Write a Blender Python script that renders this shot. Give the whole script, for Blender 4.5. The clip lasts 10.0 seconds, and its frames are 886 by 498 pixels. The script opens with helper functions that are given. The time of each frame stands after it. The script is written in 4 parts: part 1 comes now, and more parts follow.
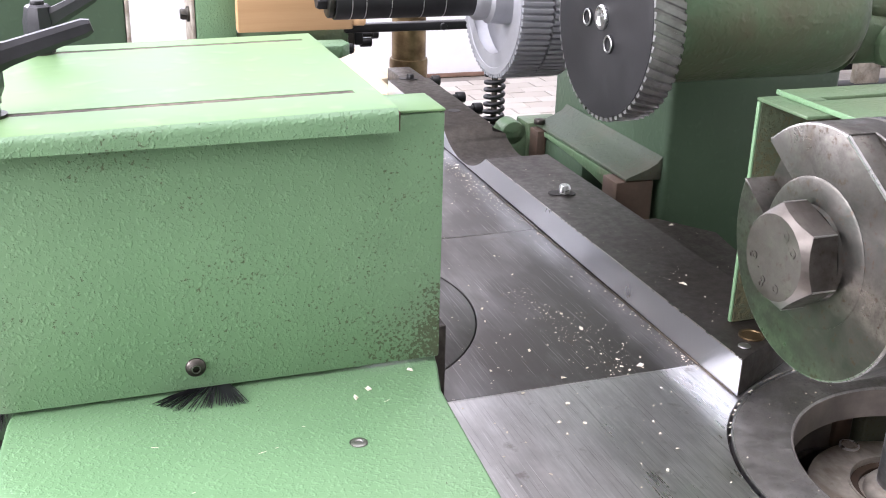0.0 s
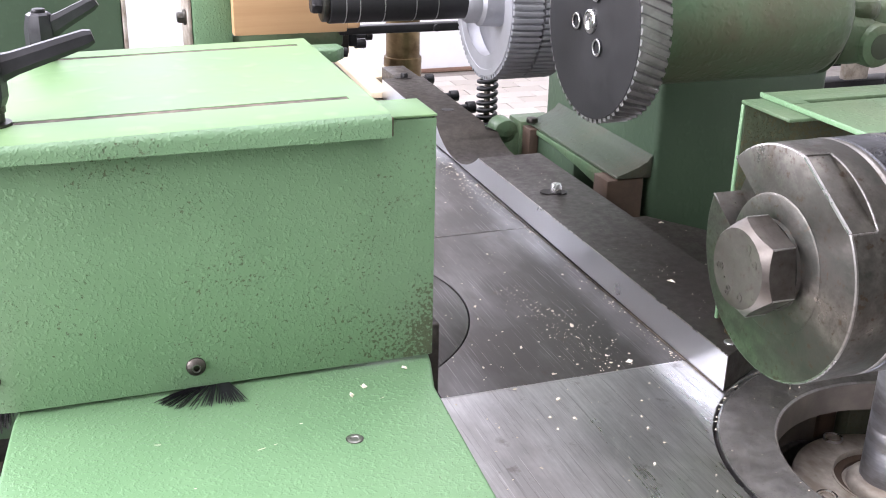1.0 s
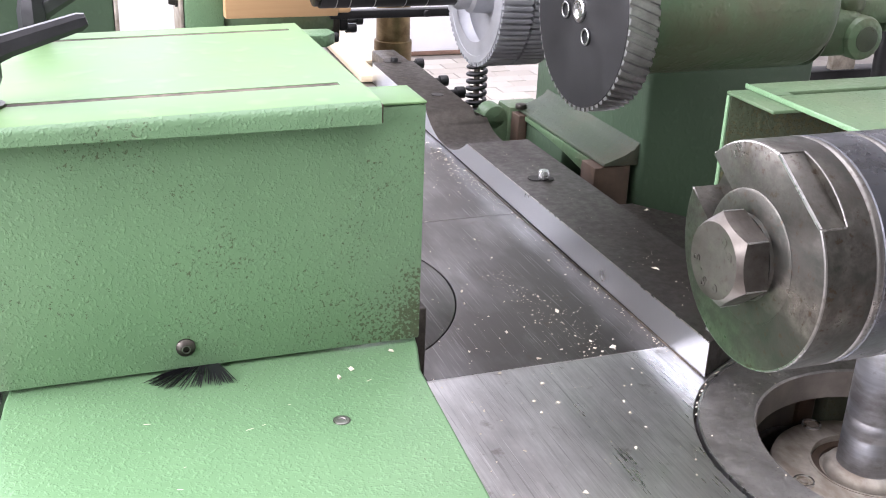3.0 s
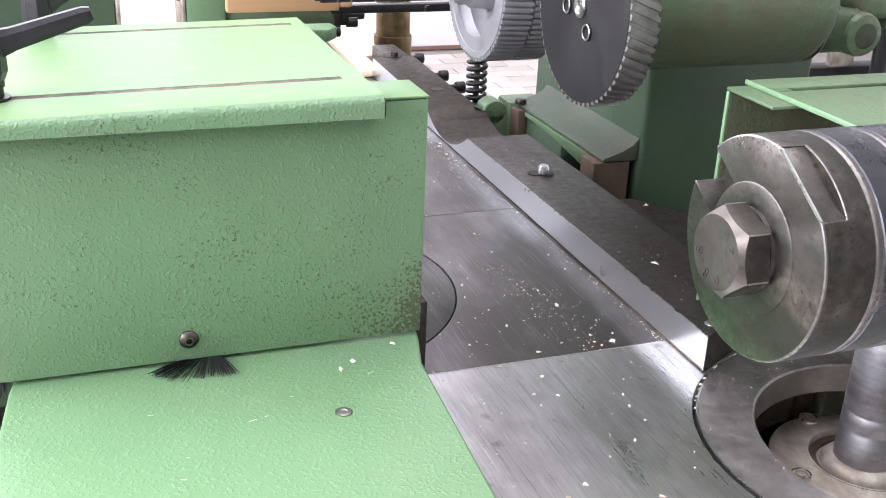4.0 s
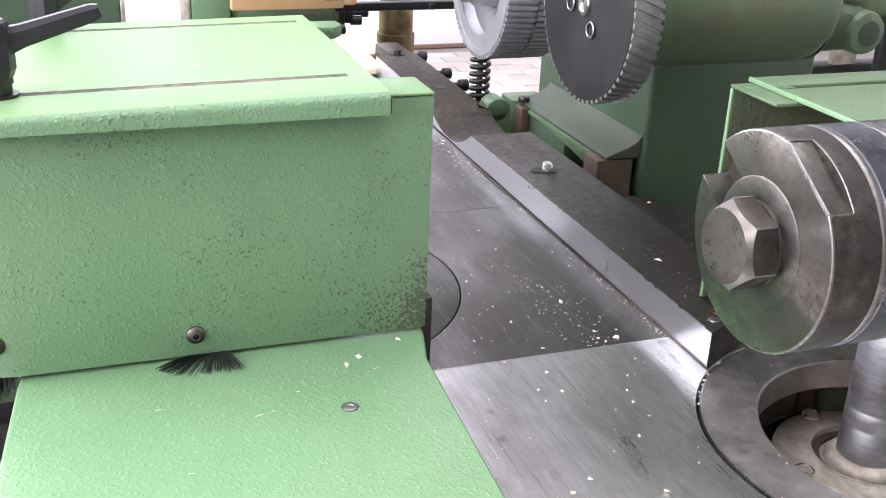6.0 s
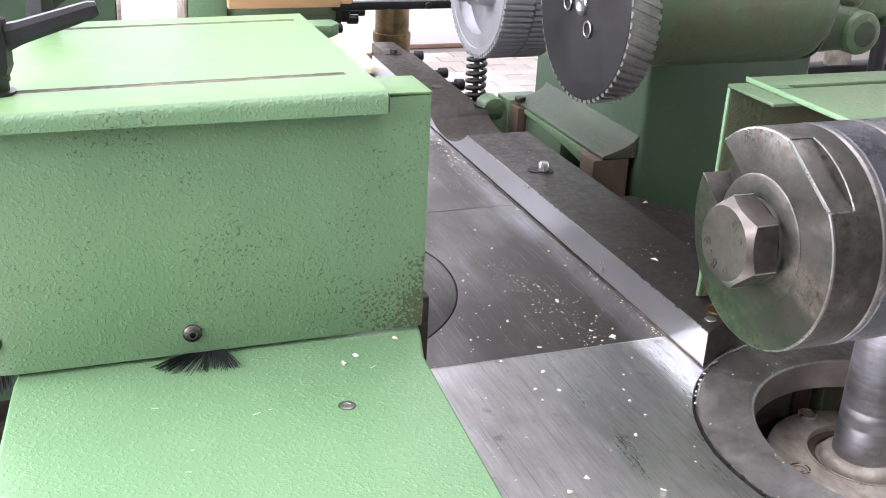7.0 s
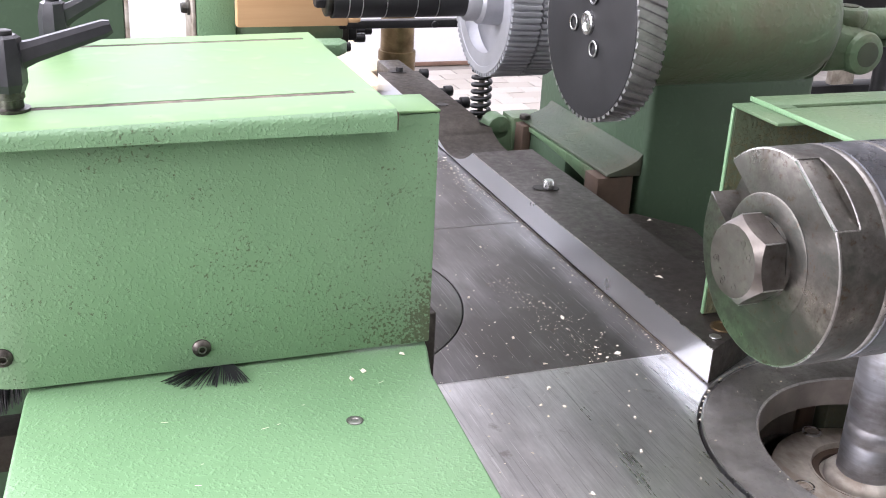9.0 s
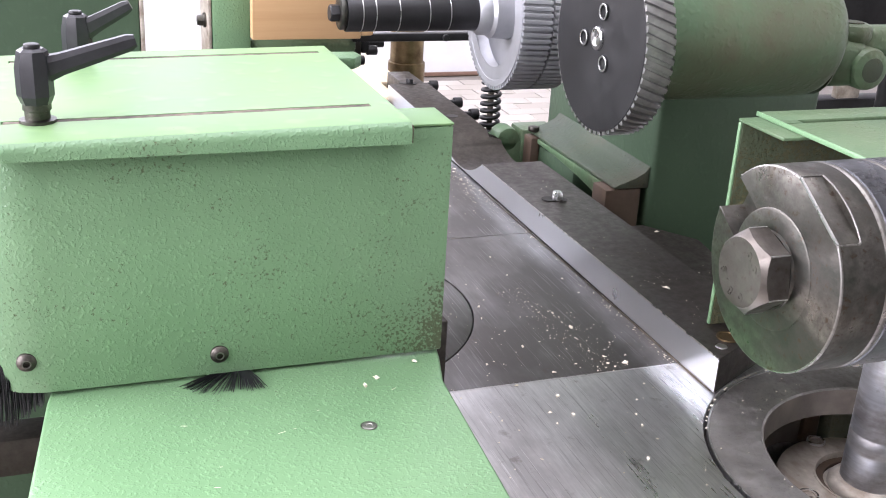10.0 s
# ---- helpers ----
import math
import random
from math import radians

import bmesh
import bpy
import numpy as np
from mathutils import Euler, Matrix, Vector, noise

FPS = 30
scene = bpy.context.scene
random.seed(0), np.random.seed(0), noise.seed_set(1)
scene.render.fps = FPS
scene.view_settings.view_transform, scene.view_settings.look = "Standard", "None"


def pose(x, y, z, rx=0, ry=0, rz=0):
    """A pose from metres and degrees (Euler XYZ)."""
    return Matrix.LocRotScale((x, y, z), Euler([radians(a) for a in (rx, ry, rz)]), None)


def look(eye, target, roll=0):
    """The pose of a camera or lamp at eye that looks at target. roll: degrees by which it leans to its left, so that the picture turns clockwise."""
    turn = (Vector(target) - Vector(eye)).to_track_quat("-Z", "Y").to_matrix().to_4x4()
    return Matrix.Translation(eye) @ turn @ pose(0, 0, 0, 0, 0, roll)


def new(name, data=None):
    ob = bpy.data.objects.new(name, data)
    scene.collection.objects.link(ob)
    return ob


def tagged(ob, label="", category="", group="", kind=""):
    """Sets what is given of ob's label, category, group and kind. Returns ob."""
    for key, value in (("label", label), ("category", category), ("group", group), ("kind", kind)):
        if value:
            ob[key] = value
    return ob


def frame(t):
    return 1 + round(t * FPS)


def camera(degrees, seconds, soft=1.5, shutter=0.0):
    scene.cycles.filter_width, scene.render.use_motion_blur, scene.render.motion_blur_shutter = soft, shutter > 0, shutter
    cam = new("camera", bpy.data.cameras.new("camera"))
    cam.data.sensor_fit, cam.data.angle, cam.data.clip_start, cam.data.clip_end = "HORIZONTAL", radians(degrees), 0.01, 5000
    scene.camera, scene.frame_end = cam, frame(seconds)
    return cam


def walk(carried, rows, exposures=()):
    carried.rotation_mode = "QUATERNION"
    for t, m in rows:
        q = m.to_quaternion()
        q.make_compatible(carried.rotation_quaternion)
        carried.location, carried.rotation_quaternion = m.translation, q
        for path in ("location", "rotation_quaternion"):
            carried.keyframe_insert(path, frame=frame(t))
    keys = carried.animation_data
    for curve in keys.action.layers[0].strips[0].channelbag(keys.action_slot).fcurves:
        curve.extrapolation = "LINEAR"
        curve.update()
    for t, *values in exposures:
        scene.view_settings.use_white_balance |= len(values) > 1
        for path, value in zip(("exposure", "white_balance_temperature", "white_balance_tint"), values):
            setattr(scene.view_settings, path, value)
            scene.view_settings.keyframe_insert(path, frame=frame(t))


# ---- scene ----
EXPO, TINT = 0.29, 25
cam = camera(45.17, 10.0, 1.0)
PATH = [
    (0, (-0.4029, -0.5311, 0.3533), (-0.0915, 0.3453, -0.0139), 1.525),
    (0.5, (-0.4068, -0.5423, 0.3614), (-0.0935, 0.3324, -0.0084), 1.339),
    (1, (-0.4063, -0.5462, 0.3646), (-0.0919, 0.3268, -0.0083), 1.319),
    (1.5, (-0.4071, -0.5487, 0.3664), (-0.0912, 0.3214, -0.0119), 1.742),
    (2, (-0.4065, -0.5497, 0.3669), (-0.0886, 0.3177, -0.0158), 2.061),
    (2.5, (-0.4073, -0.5522, 0.3689), (-0.0856, 0.3129, -0.0159), 2.105),
    (4, (-0.4130, -0.5576, 0.3704), (-0.0877, 0.3033, -0.0209), 2.587),
    (4.5, (-0.4149, -0.5611, 0.3729), (-0.0897, 0.2998, -0.0183), 2.241),
    (5, (-0.4173, -0.5620, 0.3722), (-0.0929, 0.2996, -0.0181), 2.621),
    (5.5, (-0.4167, -0.5606, 0.3709), (-0.0931, 0.3007, -0.0209), 2.582),
    (7, (-0.4183, -0.5601, 0.3695), (-0.0895, 0.2990, -0.0228), 2.842),
    (7.5, (-0.4199, -0.5593, 0.3681), (-0.0893, 0.2995, -0.0233), 3.124),
    (8, (-0.4218, -0.5596, 0.3678), (-0.0912, 0.3007, -0.0204), 3.108),
    (8.5, (-0.4234, -0.5618, 0.3693), (-0.0936, 0.3014, -0.0129), 3.039),
    (9, (-0.4236, -0.5645, 0.3717), (-0.0952, 0.3012, -0.0061), 3.009),
    (9.5, (-0.4281, -0.5688, 0.3733), (-0.1018, 0.2987, -0.0022), 3.225),
    (10, (-0.4334, -0.5767, 0.3776), (-0.1088, 0.2939, 0.0080), 3.260),
]
walk(cam, [(t, look(eye, target, roll)) for t, eye, target, roll in PATH], [(0.0, EXPO, 6500, TINT), (10.0, EXPO, 6500, TINT)])

# ---- world, sun, large lights ----
world = bpy.data.worlds.new("sky")
scene.world = world
world.use_nodes = True
wn = world.node_tree
sky = wn.nodes.new("ShaderNodeTexSky")
sky.sky_type = 'NISHITA'
sky.sun_disc = False
sky.sun_elevation = radians(42)
sky.sun_rotation = radians(-30)
wn.links.new(sky.outputs[0], wn.nodes["Background"].inputs[0])
wn.nodes["Background"].inputs[1].default_value = 0.12
sun = new("sun", bpy.data.lights.new("sun", 'SUN'))
sun.data.energy = 0.8
sun.data.angle = radians(12)
sun.data.color = (1.0, 0.96, 0.9)
sun.matrix_world = look((-3, 5, 5), (0, 0, 0))


def window_light(name, eye, target, w, h, power):
    la = bpy.data.lights.new(name, 'AREA')
    la.shape, la.size, la.size_y, la.energy = 'RECTANGLE', w, h, power
    la.color = (0.93, 0.97, 1.0)
    ob = new(name, la)
    ob.matrix_world = look(eye, target)
    return ob


window_light("window_light", (-2.55, 4.60, 1.75), (-2.55, 0, 1.75), 1.7, 2.1, 150)
window_light("window_light", (-0.10, 4.60, 1.75), (-0.10, 0, 1.75), 2.8, 2.1, 46)
window_light("window_light", (-3.95, 1.4, 1.6), (0, 1.4, 1.6), 2.4, 2.0, 170)
window_light("window_light", (-3.95, -1.6, 1.6), (0, -1.6, 1.6), 2.4, 2.0, 240)
window_light("skylight_light", (-0.6, 0.2, 3.34), (-0.6, 0.2, 0), 3.0, 3.0, 125)

# ---- materials ----


def nodes_of(name):
    m = bpy.data.materials.new(name)
    m.use_nodes = True
    nt = m.node_tree
    return m, nt, nt.nodes["Principled BSDF"]


def noise_node(nt, scale, detail=4.0, rough=0.6, vec=None, stretch=None):
    tc = nt.nodes.new("ShaderNodeTexCoord")
    n = nt.nodes.new("ShaderNodeTexNoise")
    n.inputs["Scale"].default_value, n.inputs["Detail"].default_value, n.inputs["Roughness"].default_value = scale, detail, rough
    src = tc.outputs["Object"]
    if stretch:
        mp = nt.nodes.new("ShaderNodeMapping")
        mp.inputs["Scale"].default_value = stretch
        nt.links.new(src, mp.inputs[0])
        src = mp.outputs[0]
    nt.links.new(src, n.inputs["Vector"])
    return n


def ramp(nt, src, lo, hi, c0=(0, 0, 0, 1), c1=(1, 1, 1, 1)):
    r = nt.nodes.new("ShaderNodeValToRGB")
    r.color_ramp.elements[0].position, r.color_ramp.elements[1].position = lo, hi
    r.color_ramp.elements[0].color, r.color_ramp.elements[1].color = c0, c1
    nt.links.new(src, r.inputs[0])
    return r


def mix(nt, fac, a, b, mode='MIX'):
    m = nt.nodes.new("ShaderNodeMix")
    m.data_type, m.blend_type = 'RGBA', mode
    for sock, val in ((m.inputs[0], fac), (m.inputs[6], a), (m.inputs[7], b)):
        if isinstance(val, (int, float)):
            sock.default_value = val
        elif isinstance(val, tuple):
            sock.default_value = val
        else:
            nt.links.new(val, sock)
    return m.outputs[2]


def maths(nt, op, a, b=0.0):
    m = nt.nodes.new("ShaderNodeMath")
    m.operation = op
    for sock, val in zip(m.inputs, (a, b)):
        if isinstance(val, (int, float)):
            sock.default_value = val
        else:
            nt.links.new(val, sock)
    return m.outputs[0]


def bump(nt, bsdf, height, dist, strength=1.0):
    b = nt.nodes.new("ShaderNodeBump")
    b.inputs["Distance"].default_value, b.inputs["Strength"].default_value = dist, strength
    nt.links.new(height, b.inputs["Height"])
    nt.links.new(b.outputs[0], bsdf.inputs["Normal"])
    return b


def rgba(c):
    return (*c, 1.0)


def green_paint(name, c0, c1, rough=0.4, grain=230.0, relief=0.0007, rust=0.62, grime=None, spot=None, edge=None, dots=0.0, gloss=0.5):
    """Hammered enamel: orange-peel relief, two tones, rust specks, greasy grime."""
    m, nt, b = nodes_of(name)
    big = noise_node(nt, 9, 3)
    fine = noise_node(nt, grain, 1, 0.4)
    col = mix(nt, ramp(nt, big.outputs[0], 0.3, 0.7).outputs[0], rgba(c0), rgba(c1))
    col = mix(nt, maths(nt, 'MULTIPLY', ramp(nt, fine.outputs[0], 0.62, 0.76).outputs[0], 0.22), col, rgba(tuple(min(1, x * 1.5) for x in c1)))
    if grime:
        g = ramp(nt, noise_node(nt, 5.5, 6, 0.7).outputs[0], 0.45, 0.68)
        col = mix(nt, maths(nt, 'MULTIPLY', g.outputs[0], 0.75), col, rgba(grime))
    sp = noise_node(nt, 430, 4, 0.7)
    spread = noise_node(nt, 13, 3, 0.6)
    speck = maths(nt, 'ADD', sp.outputs[0], maths(nt, 'MULTIPLY', maths(nt, 'SUBTRACT', spread.outputs[0], 0.5), 0.45))
    if spot:
        tc = nt.nodes.new("ShaderNodeTexCoord")
        d = nt.nodes.new("ShaderNodeVectorMath")
        d.operation = 'DISTANCE'
        nt.links.new(tc.outputs["Object"], d.inputs[0])
        d.inputs[1].default_value = spot[0]
        near = maths(nt, 'SUBTRACT', 1.0, maths(nt, 'MINIMUM', maths(nt, 'DIVIDE', d.outputs["Value"], spot[1]), 1.0))
        speck = maths(nt, 'ADD', speck, maths(nt, 'MULTIPLY', near, 0.24))
    if edge:
        tc = nt.nodes.new("ShaderNodeTexCoord")
        sx = nt.nodes.new("ShaderNodeSeparateXYZ")
        nt.links.new(tc.outputs["Object"], sx.inputs[0])
        worn = maths(nt, 'MAXIMUM', maths(nt, 'DIVIDE', maths(nt, 'SUBTRACT', sx.outputs[0], edge - 0.012), 0.012), 0.0)
        speck = maths(nt, 'ADD', speck, maths(nt, 'MULTIPLY', worn, 0.07))
    rs = ramp(nt, speck, rust, rust + 0.045)
    b.inputs["Specular IOR Level"].default_value = gloss
    if dots:
        dn = noise_node(nt, 105, 6, 0.72)
        col = mix(nt, maths(nt, 'MULTIPLY', ramp(nt, dn.outputs[0], dots - 0.03, dots + 0.02).outputs[0], 0.85), col, (0.050, 0.040, 0.022, 1))
    col = mix(nt, maths(nt, 'MULTIPLY', rs.outputs[0], 0.72), col, (0.070, 0.062, 0.026, 1))
    nt.links.new(col, b.inputs["Base Color"])
    rg = maths(nt, 'ADD', maths(nt, 'MULTIPLY', big.outputs[0], 0.16), rough - 0.08)
    rg = maths(nt, 'ADD', rg, maths(nt, 'MULTIPLY', rs.outputs[0], 0.3))
    nt.links.new(rg, b.inputs["Roughness"])
    soft_wave = noise_node(nt, grain * 0.22, 2, 0.5)
    h = maths(nt, 'ADD', ramp(nt, fine.outputs[0], 0.50, 0.80).outputs[0], maths(nt, 'MULTIPLY', soft_wave.outputs[0], 0.5))
    h = maths(nt, 'SUBTRACT', h, maths(nt, 'MULTIPLY', rs.outputs[0], 0.6))
    bump(nt, b, h, relief)
    return m


def steel(name, c, rough=0.32, streak=(260, 7, 260), dark=(0.06, 0.055, 0.05), stain=0.6, lo=0.48, hi=0.7, metal=1.0, sc=3.5, scratch=0.0, mottle=0.0):
    """Ground steel: streaks along the feed, resin stains, fine scratches."""
    m, nt, b = nodes_of(name)
    st = noise_node(nt, 1.0, 3, 0.6, stretch=streak)
    blotch = noise_node(nt, 1.0, 5, 0.6, stretch=(sc * 2.2, sc, sc * 2.2))
    spots = noise_node(nt, 55, 4, 0.65)
    col = mix(nt, ramp(nt, st.outputs[0], 0.3, 0.7).outputs[0], rgba(tuple(x * 0.78 for x in c)), rgba(c))
    f = maths(nt, 'MULTIPLY', ramp(nt, blotch.outputs[0], lo, hi).outputs[0], stain)
    col = mix(nt, f, col, rgba(dark))
    f2 = maths(nt, 'MULTIPLY', ramp(nt, spots.outputs[0], 0.62, 0.72).outputs[0], stain * 0.5)
    col = mix(nt, f2, col, (0.12, 0.085, 0.055, 1))
    if scratch:
        sc1 = noise_node(nt, 1.0, 2, 0.5, stretch=(1100, 16, 1100))
        col = mix(nt, maths(nt, 'MULTIPLY', ramp(nt, sc1.outputs[0], 0.62, 0.70).outputs[0], scratch), col, (0.95, 0.95, 0.95, 1))
        sc2 = noise_node(nt, 1.0, 2, 0.5, stretch=(700, 11, 700))
        col = mix(nt, maths(nt, 'MULTIPLY', ramp(nt, sc2.outputs[0], 0.60, 0.68).outputs[0], scratch), col, (0.12, 0.11, 0.105, 1))
    if mottle:
        grime = noise_node(nt, 130, 6, 0.72)
        pits = noise_node(nt, 520, 3, 0.6)
        col = mix(nt, maths(nt, 'MULTIPLY', ramp(nt, grime.outputs[0], 0.40, 0.60).outputs[0], mottle), col, rgba(tuple(x * 0.35 for x in c)))
        col = mix(nt, maths(nt, 'MULTIPLY', ramp(nt, pits.outputs[0], 0.60, 0.70).outputs[0], mottle), col, (0.085, 0.062, 0.045, 1))
    nt.links.new(col, b.inputs["Base Color"])
    b.inputs["Metallic"].default_value = metal
    rg = maths(nt, 'ADD', rough - 0.06, maths(nt, 'MULTIPLY', st.outputs[0], 0.12))
    rg = maths(nt, 'ADD', rg, maths(nt, 'MULTIPLY', f, 0.14))
    height = st.outputs[0]
    if mottle:
        rg = maths(nt, 'ADD', rg, maths(nt, 'MULTIPLY', maths(nt, 'SUBTRACT', grime.outputs[0], 0.45), 0.5))
        height = maths(nt, 'ADD', height, maths(nt, 'MULTIPLY', pits.outputs[0], 1.2))
    nt.links.new(rg, b.inputs["Roughness"])
    bump(nt, b, height, 0.00006)
    return m


def plain(name, c, rough=0.5, metal=0.0, var=0.25, scale=40, relief=0.0001):
    m, nt, b = nodes_of(name)
    n = noise_node(nt, scale, 5, 0.65)
    n2 = noise_node(nt, scale * 0.15, 3, 0.6)
    f = maths(nt, 'MULTIPLY', maths(nt, 'ADD', n.outputs[0], n2.outputs[0]), 0.5)
    col = mix(nt, ramp(nt, f, 0.35, 0.65).outputs[0], rgba(tuple(x * (1 - var) for x in c)), rgba(tuple(min(1, x * (1 + var)) for x in c)))
    nt.links.new(col, b.inputs["Base Color"])
    b.inputs["Metallic"].default_value = metal
    nt.links.new(maths(nt, 'ADD', rough - 0.1, maths(nt, 'MULTIPLY', n.outputs[0], 0.2)), b.inputs["Roughness"])
    bump(nt, b, n.outputs[0], relief)
    return m


def wood(name, c0, c1, stretch):
    m, nt, b = nodes_of(name)
    g = noise_node(nt, 1.0, 6, 0.65, stretch=stretch)
    n = noise_node(nt, 8, 3)
    col = mix(nt, ramp(nt, g.outputs[0], 0.3, 0.7).outputs[0], rgba(c0), rgba(c1))
    col = mix(nt, maths(nt, 'MULTIPLY', n.outputs[0], 0.2), col, rgba(tuple(x * 0.7 for x in c0)))
    nt.links.new(col, b.inputs["Base Color"])
    b.inputs["Roughness"].default_value = 0.55
    bump(nt, b, g.outputs[0], 0.0002)
    return m


M_GREEN = green_paint("hammered_green", (0.145, 0.262, 0.140), (0.175, 0.310, 0.168), 0.36, 460, 0.00036, 0.67, dots=0.72)
M_HOOD = green_paint("hood_green", (0.145, 0.262, 0.140), (0.170, 0.300, 0.162), 0.36, 460, 0.00030, 0.650, spot=((0.1585, -0.0925, -0.002), 0.062), edge=0.1585, dots=0.72)
M_LID = green_paint("lid_green", (0.16, 0.29, 0.14), (0.21, 0.34, 0.15), 0.46, 60, 0.00010, 0.76, gloss=0.32)
M_PLATE = green_paint("plate_green", (0.150, 0.285, 0.145), (0.18, 0.325, 0.17), 0.34, 420, 0.00022, 0.70, dots=0.735, gloss=0.42)
M_CAST = green_paint("cast_green", (0.090, 0.155, 0.084), (0.108, 0.182, 0.098), 0.42, 160, 0.0005, 0.70, grime=(0.115, 0.085, 0.055))
# darker than M_CAST, so the column's colour carries shade from above
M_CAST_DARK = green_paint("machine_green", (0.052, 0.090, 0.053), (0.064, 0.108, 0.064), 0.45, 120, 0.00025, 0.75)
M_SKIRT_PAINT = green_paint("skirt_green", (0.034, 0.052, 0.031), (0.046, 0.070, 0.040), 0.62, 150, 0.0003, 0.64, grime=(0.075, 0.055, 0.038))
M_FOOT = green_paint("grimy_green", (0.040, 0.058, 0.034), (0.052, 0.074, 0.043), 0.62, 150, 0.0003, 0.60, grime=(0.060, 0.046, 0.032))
# guard top green taken darker: overhead shade is put into the colour
M_GUARD_SHADED = green_paint("shaded_guard_green", (0.078, 0.135, 0.070), (0.098, 0.162, 0.084), 0.48, 260, 0.0003, 0.66, grime=(0.12, 0.15, 0.08))
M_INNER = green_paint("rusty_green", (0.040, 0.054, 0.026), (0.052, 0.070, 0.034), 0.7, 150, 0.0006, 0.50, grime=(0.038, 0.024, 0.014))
# base tones carry reflections: infeed lightened, middle and outfeed darkened; stains on top
M_TABLE = steel("table_steel", (0.86, 0.85, 0.84), 0.28, (560, 34, 560), (0.33, 0.32, 0.31), 0.8, 0.38, 0.66, sc=7, scratch=0.32)
M_TABLE_MID = steel("slide_steel", (0.25, 0.242, 0.235), 0.29, (480, 22, 480), (0.085, 0.077, 0.068), 0.74, 0.34, 0.60, sc=6.5, scratch=0.16)
M_FENCE = plain("fence_steel", (0.70, 0.74, 0.79), 0.30, 1.0, 0.04, 9, 0.000002)
M_BARTOP = steel("worn_bar_steel", (0.122, 0.112, 0.100), 0.45, (160, 9, 160), (0.052, 0.043, 0.035), 0.8, 0.4, 0.65, mottle=0.45)
M_RING = steel("ring_steel", (0.52, 0.50, 0.475), 0.38, (60, 60, 60), (0.17, 0.155, 0.14), 0.7, sc=9, mottle=0.3)
M_ARBOR = steel("blued_steel", (0.30, 0.31, 0.34), 0.20, (18, 240, 240), (0.035, 0.037, 0.042), 0.7, 0.35, 0.6, sc=9, mottle=0.35)
M_COLLAR = steel("oiled_collar_steel", (0.25, 0.235, 0.21), 0.28, (70, 70, 70), (0.045, 0.050, 0.043), 0.9, 0.33, 0.56, sc=30, mottle=0.9)
M_EDGE = steel("bare_edge_steel", (0.80, 0.80, 0.80), 0.28, (30, 200, 200), (0.3, 0.28, 0.25), 0.4)
M_WORN = steel("worn_edge_steel", (0.36, 0.35, 0.335), 0.27, (60, 200, 200), (0.18, 0.17, 0.15), 0.7, 0.4, 0.62, sc=20, mottle=0.5)
M_HEX = steel("hex_steel", (0.28, 0.26, 0.235), 0.36, (70, 70, 70), (0.040, 0.033, 0.026), 0.85, 0.4, 0.65, sc=22, mottle=0.6)
M_SHAFT = steel("spindle_steel", (0.74, 0.76, 0.80), 0.42, (25, 25, 420), (0.24, 0.215, 0.20), 0.75, 0.45, 0.6, sc=12)
M_FLANGE = steel("flange_steel", (0.66, 0.61, 0.53), 0.45, (90, 90, 90), (0.26, 0.21, 0.16), 0.85, 0.36, 0.62, metal=0.45, sc=22)
M_DIRT = plain("slot_dirt", (0.13, 0.105, 0.082), 0.85, 0, 0.9, 180, 0.0004)
M_DISC = plain("blackened_disc", (0.026, 0.026, 0.027), 0.44, 0.35, 0.3, 60)
M_TOOTH = steel("tooth_steel", (0.52, 0.52, 0.51), 0.45, (90, 90, 90), (0.22, 0.21, 0.20), 0.7, 0.4, 0.65, sc=12)
M_ALU = plain("cast_aluminium", (0.44, 0.45, 0.47), 0.46, 0.75, 0.12, 70)
M_BLACK = plain("black_steel", (0.022, 0.022, 0.023), 0.4, 0.3, 0.3, 90)
M_LEVER = plain("black_lever", (0.03, 0.03, 0.034), 0.33, 0.1, 0.25, 200)
M_DARK = plain("dark_brown", (0.15, 0.13, 0.11), 0.5, 0.2, 0.5, 30)
M_BROWN = steel("oil_brown_steel", (0.30, 0.22, 0.12), 0.38, (40, 40, 40), (0.11, 0.075, 0.04), 0.8, 0.4, 0.62, sc=12)
M_RUST = plain("rusty_block", (0.080, 0.052, 0.035), 0.7, 0.1, 0.4, 70, 0.0003)
M_BRISTLE = plain("black_bristle", (0.012, 0.012, 0.014), 0.4)
M_PLY = wood("birch_ply", (0.50, 0.30, 0.14), (0.62, 0.40, 0.21), (3, 14, 60))
M_BOARD = wood("pine_board", (0.70, 0.57, 0.38), (0.80, 0.69, 0.50), (70, 3, 70))
M_CHIP = plain("pale_chip", (0.80, 0.73, 0.60), 0.7, 0, 0.15, 300)
M_WALL = plain("white_wall", (0.80, 0.81, 0.83), 0.7, 0, 0.05, 8, 0.0004)
M_CEIL = plain("ceiling_white", (0.74, 0.74, 0.72), 0.8, 0, 0.05, 6, 0.0003)
M_SKIRT = plain("brown_skirting", (0.25, 0.15, 0.11), 0.6, 0, 0.25, 20)
M_MORTAR = plain("floor_mortar", (0.34, 0.31, 0.28), 0.8, 0, 0.2, 25, 0.0005)
M_FRAME = plain("window_white", (0.75, 0.75, 0.74), 0.45, 0, 0.05, 30)
M_DIM = plain("dim_grey_wall", (0.20, 0.20, 0.19), 0.8, 0, 0.15, 6, 0.0004)
M_SCREW = steel("screw_steel", (0.21, 0.19, 0.17), 0.4, (90, 90, 90), (0.05, 0.045, 0.04), 0.8, 0.4, 0.62, sc=40)
M_SEAM = plain("seam_dark", (0.03, 0.028, 0.026), 0.6, 0.3, 0.4, 120)


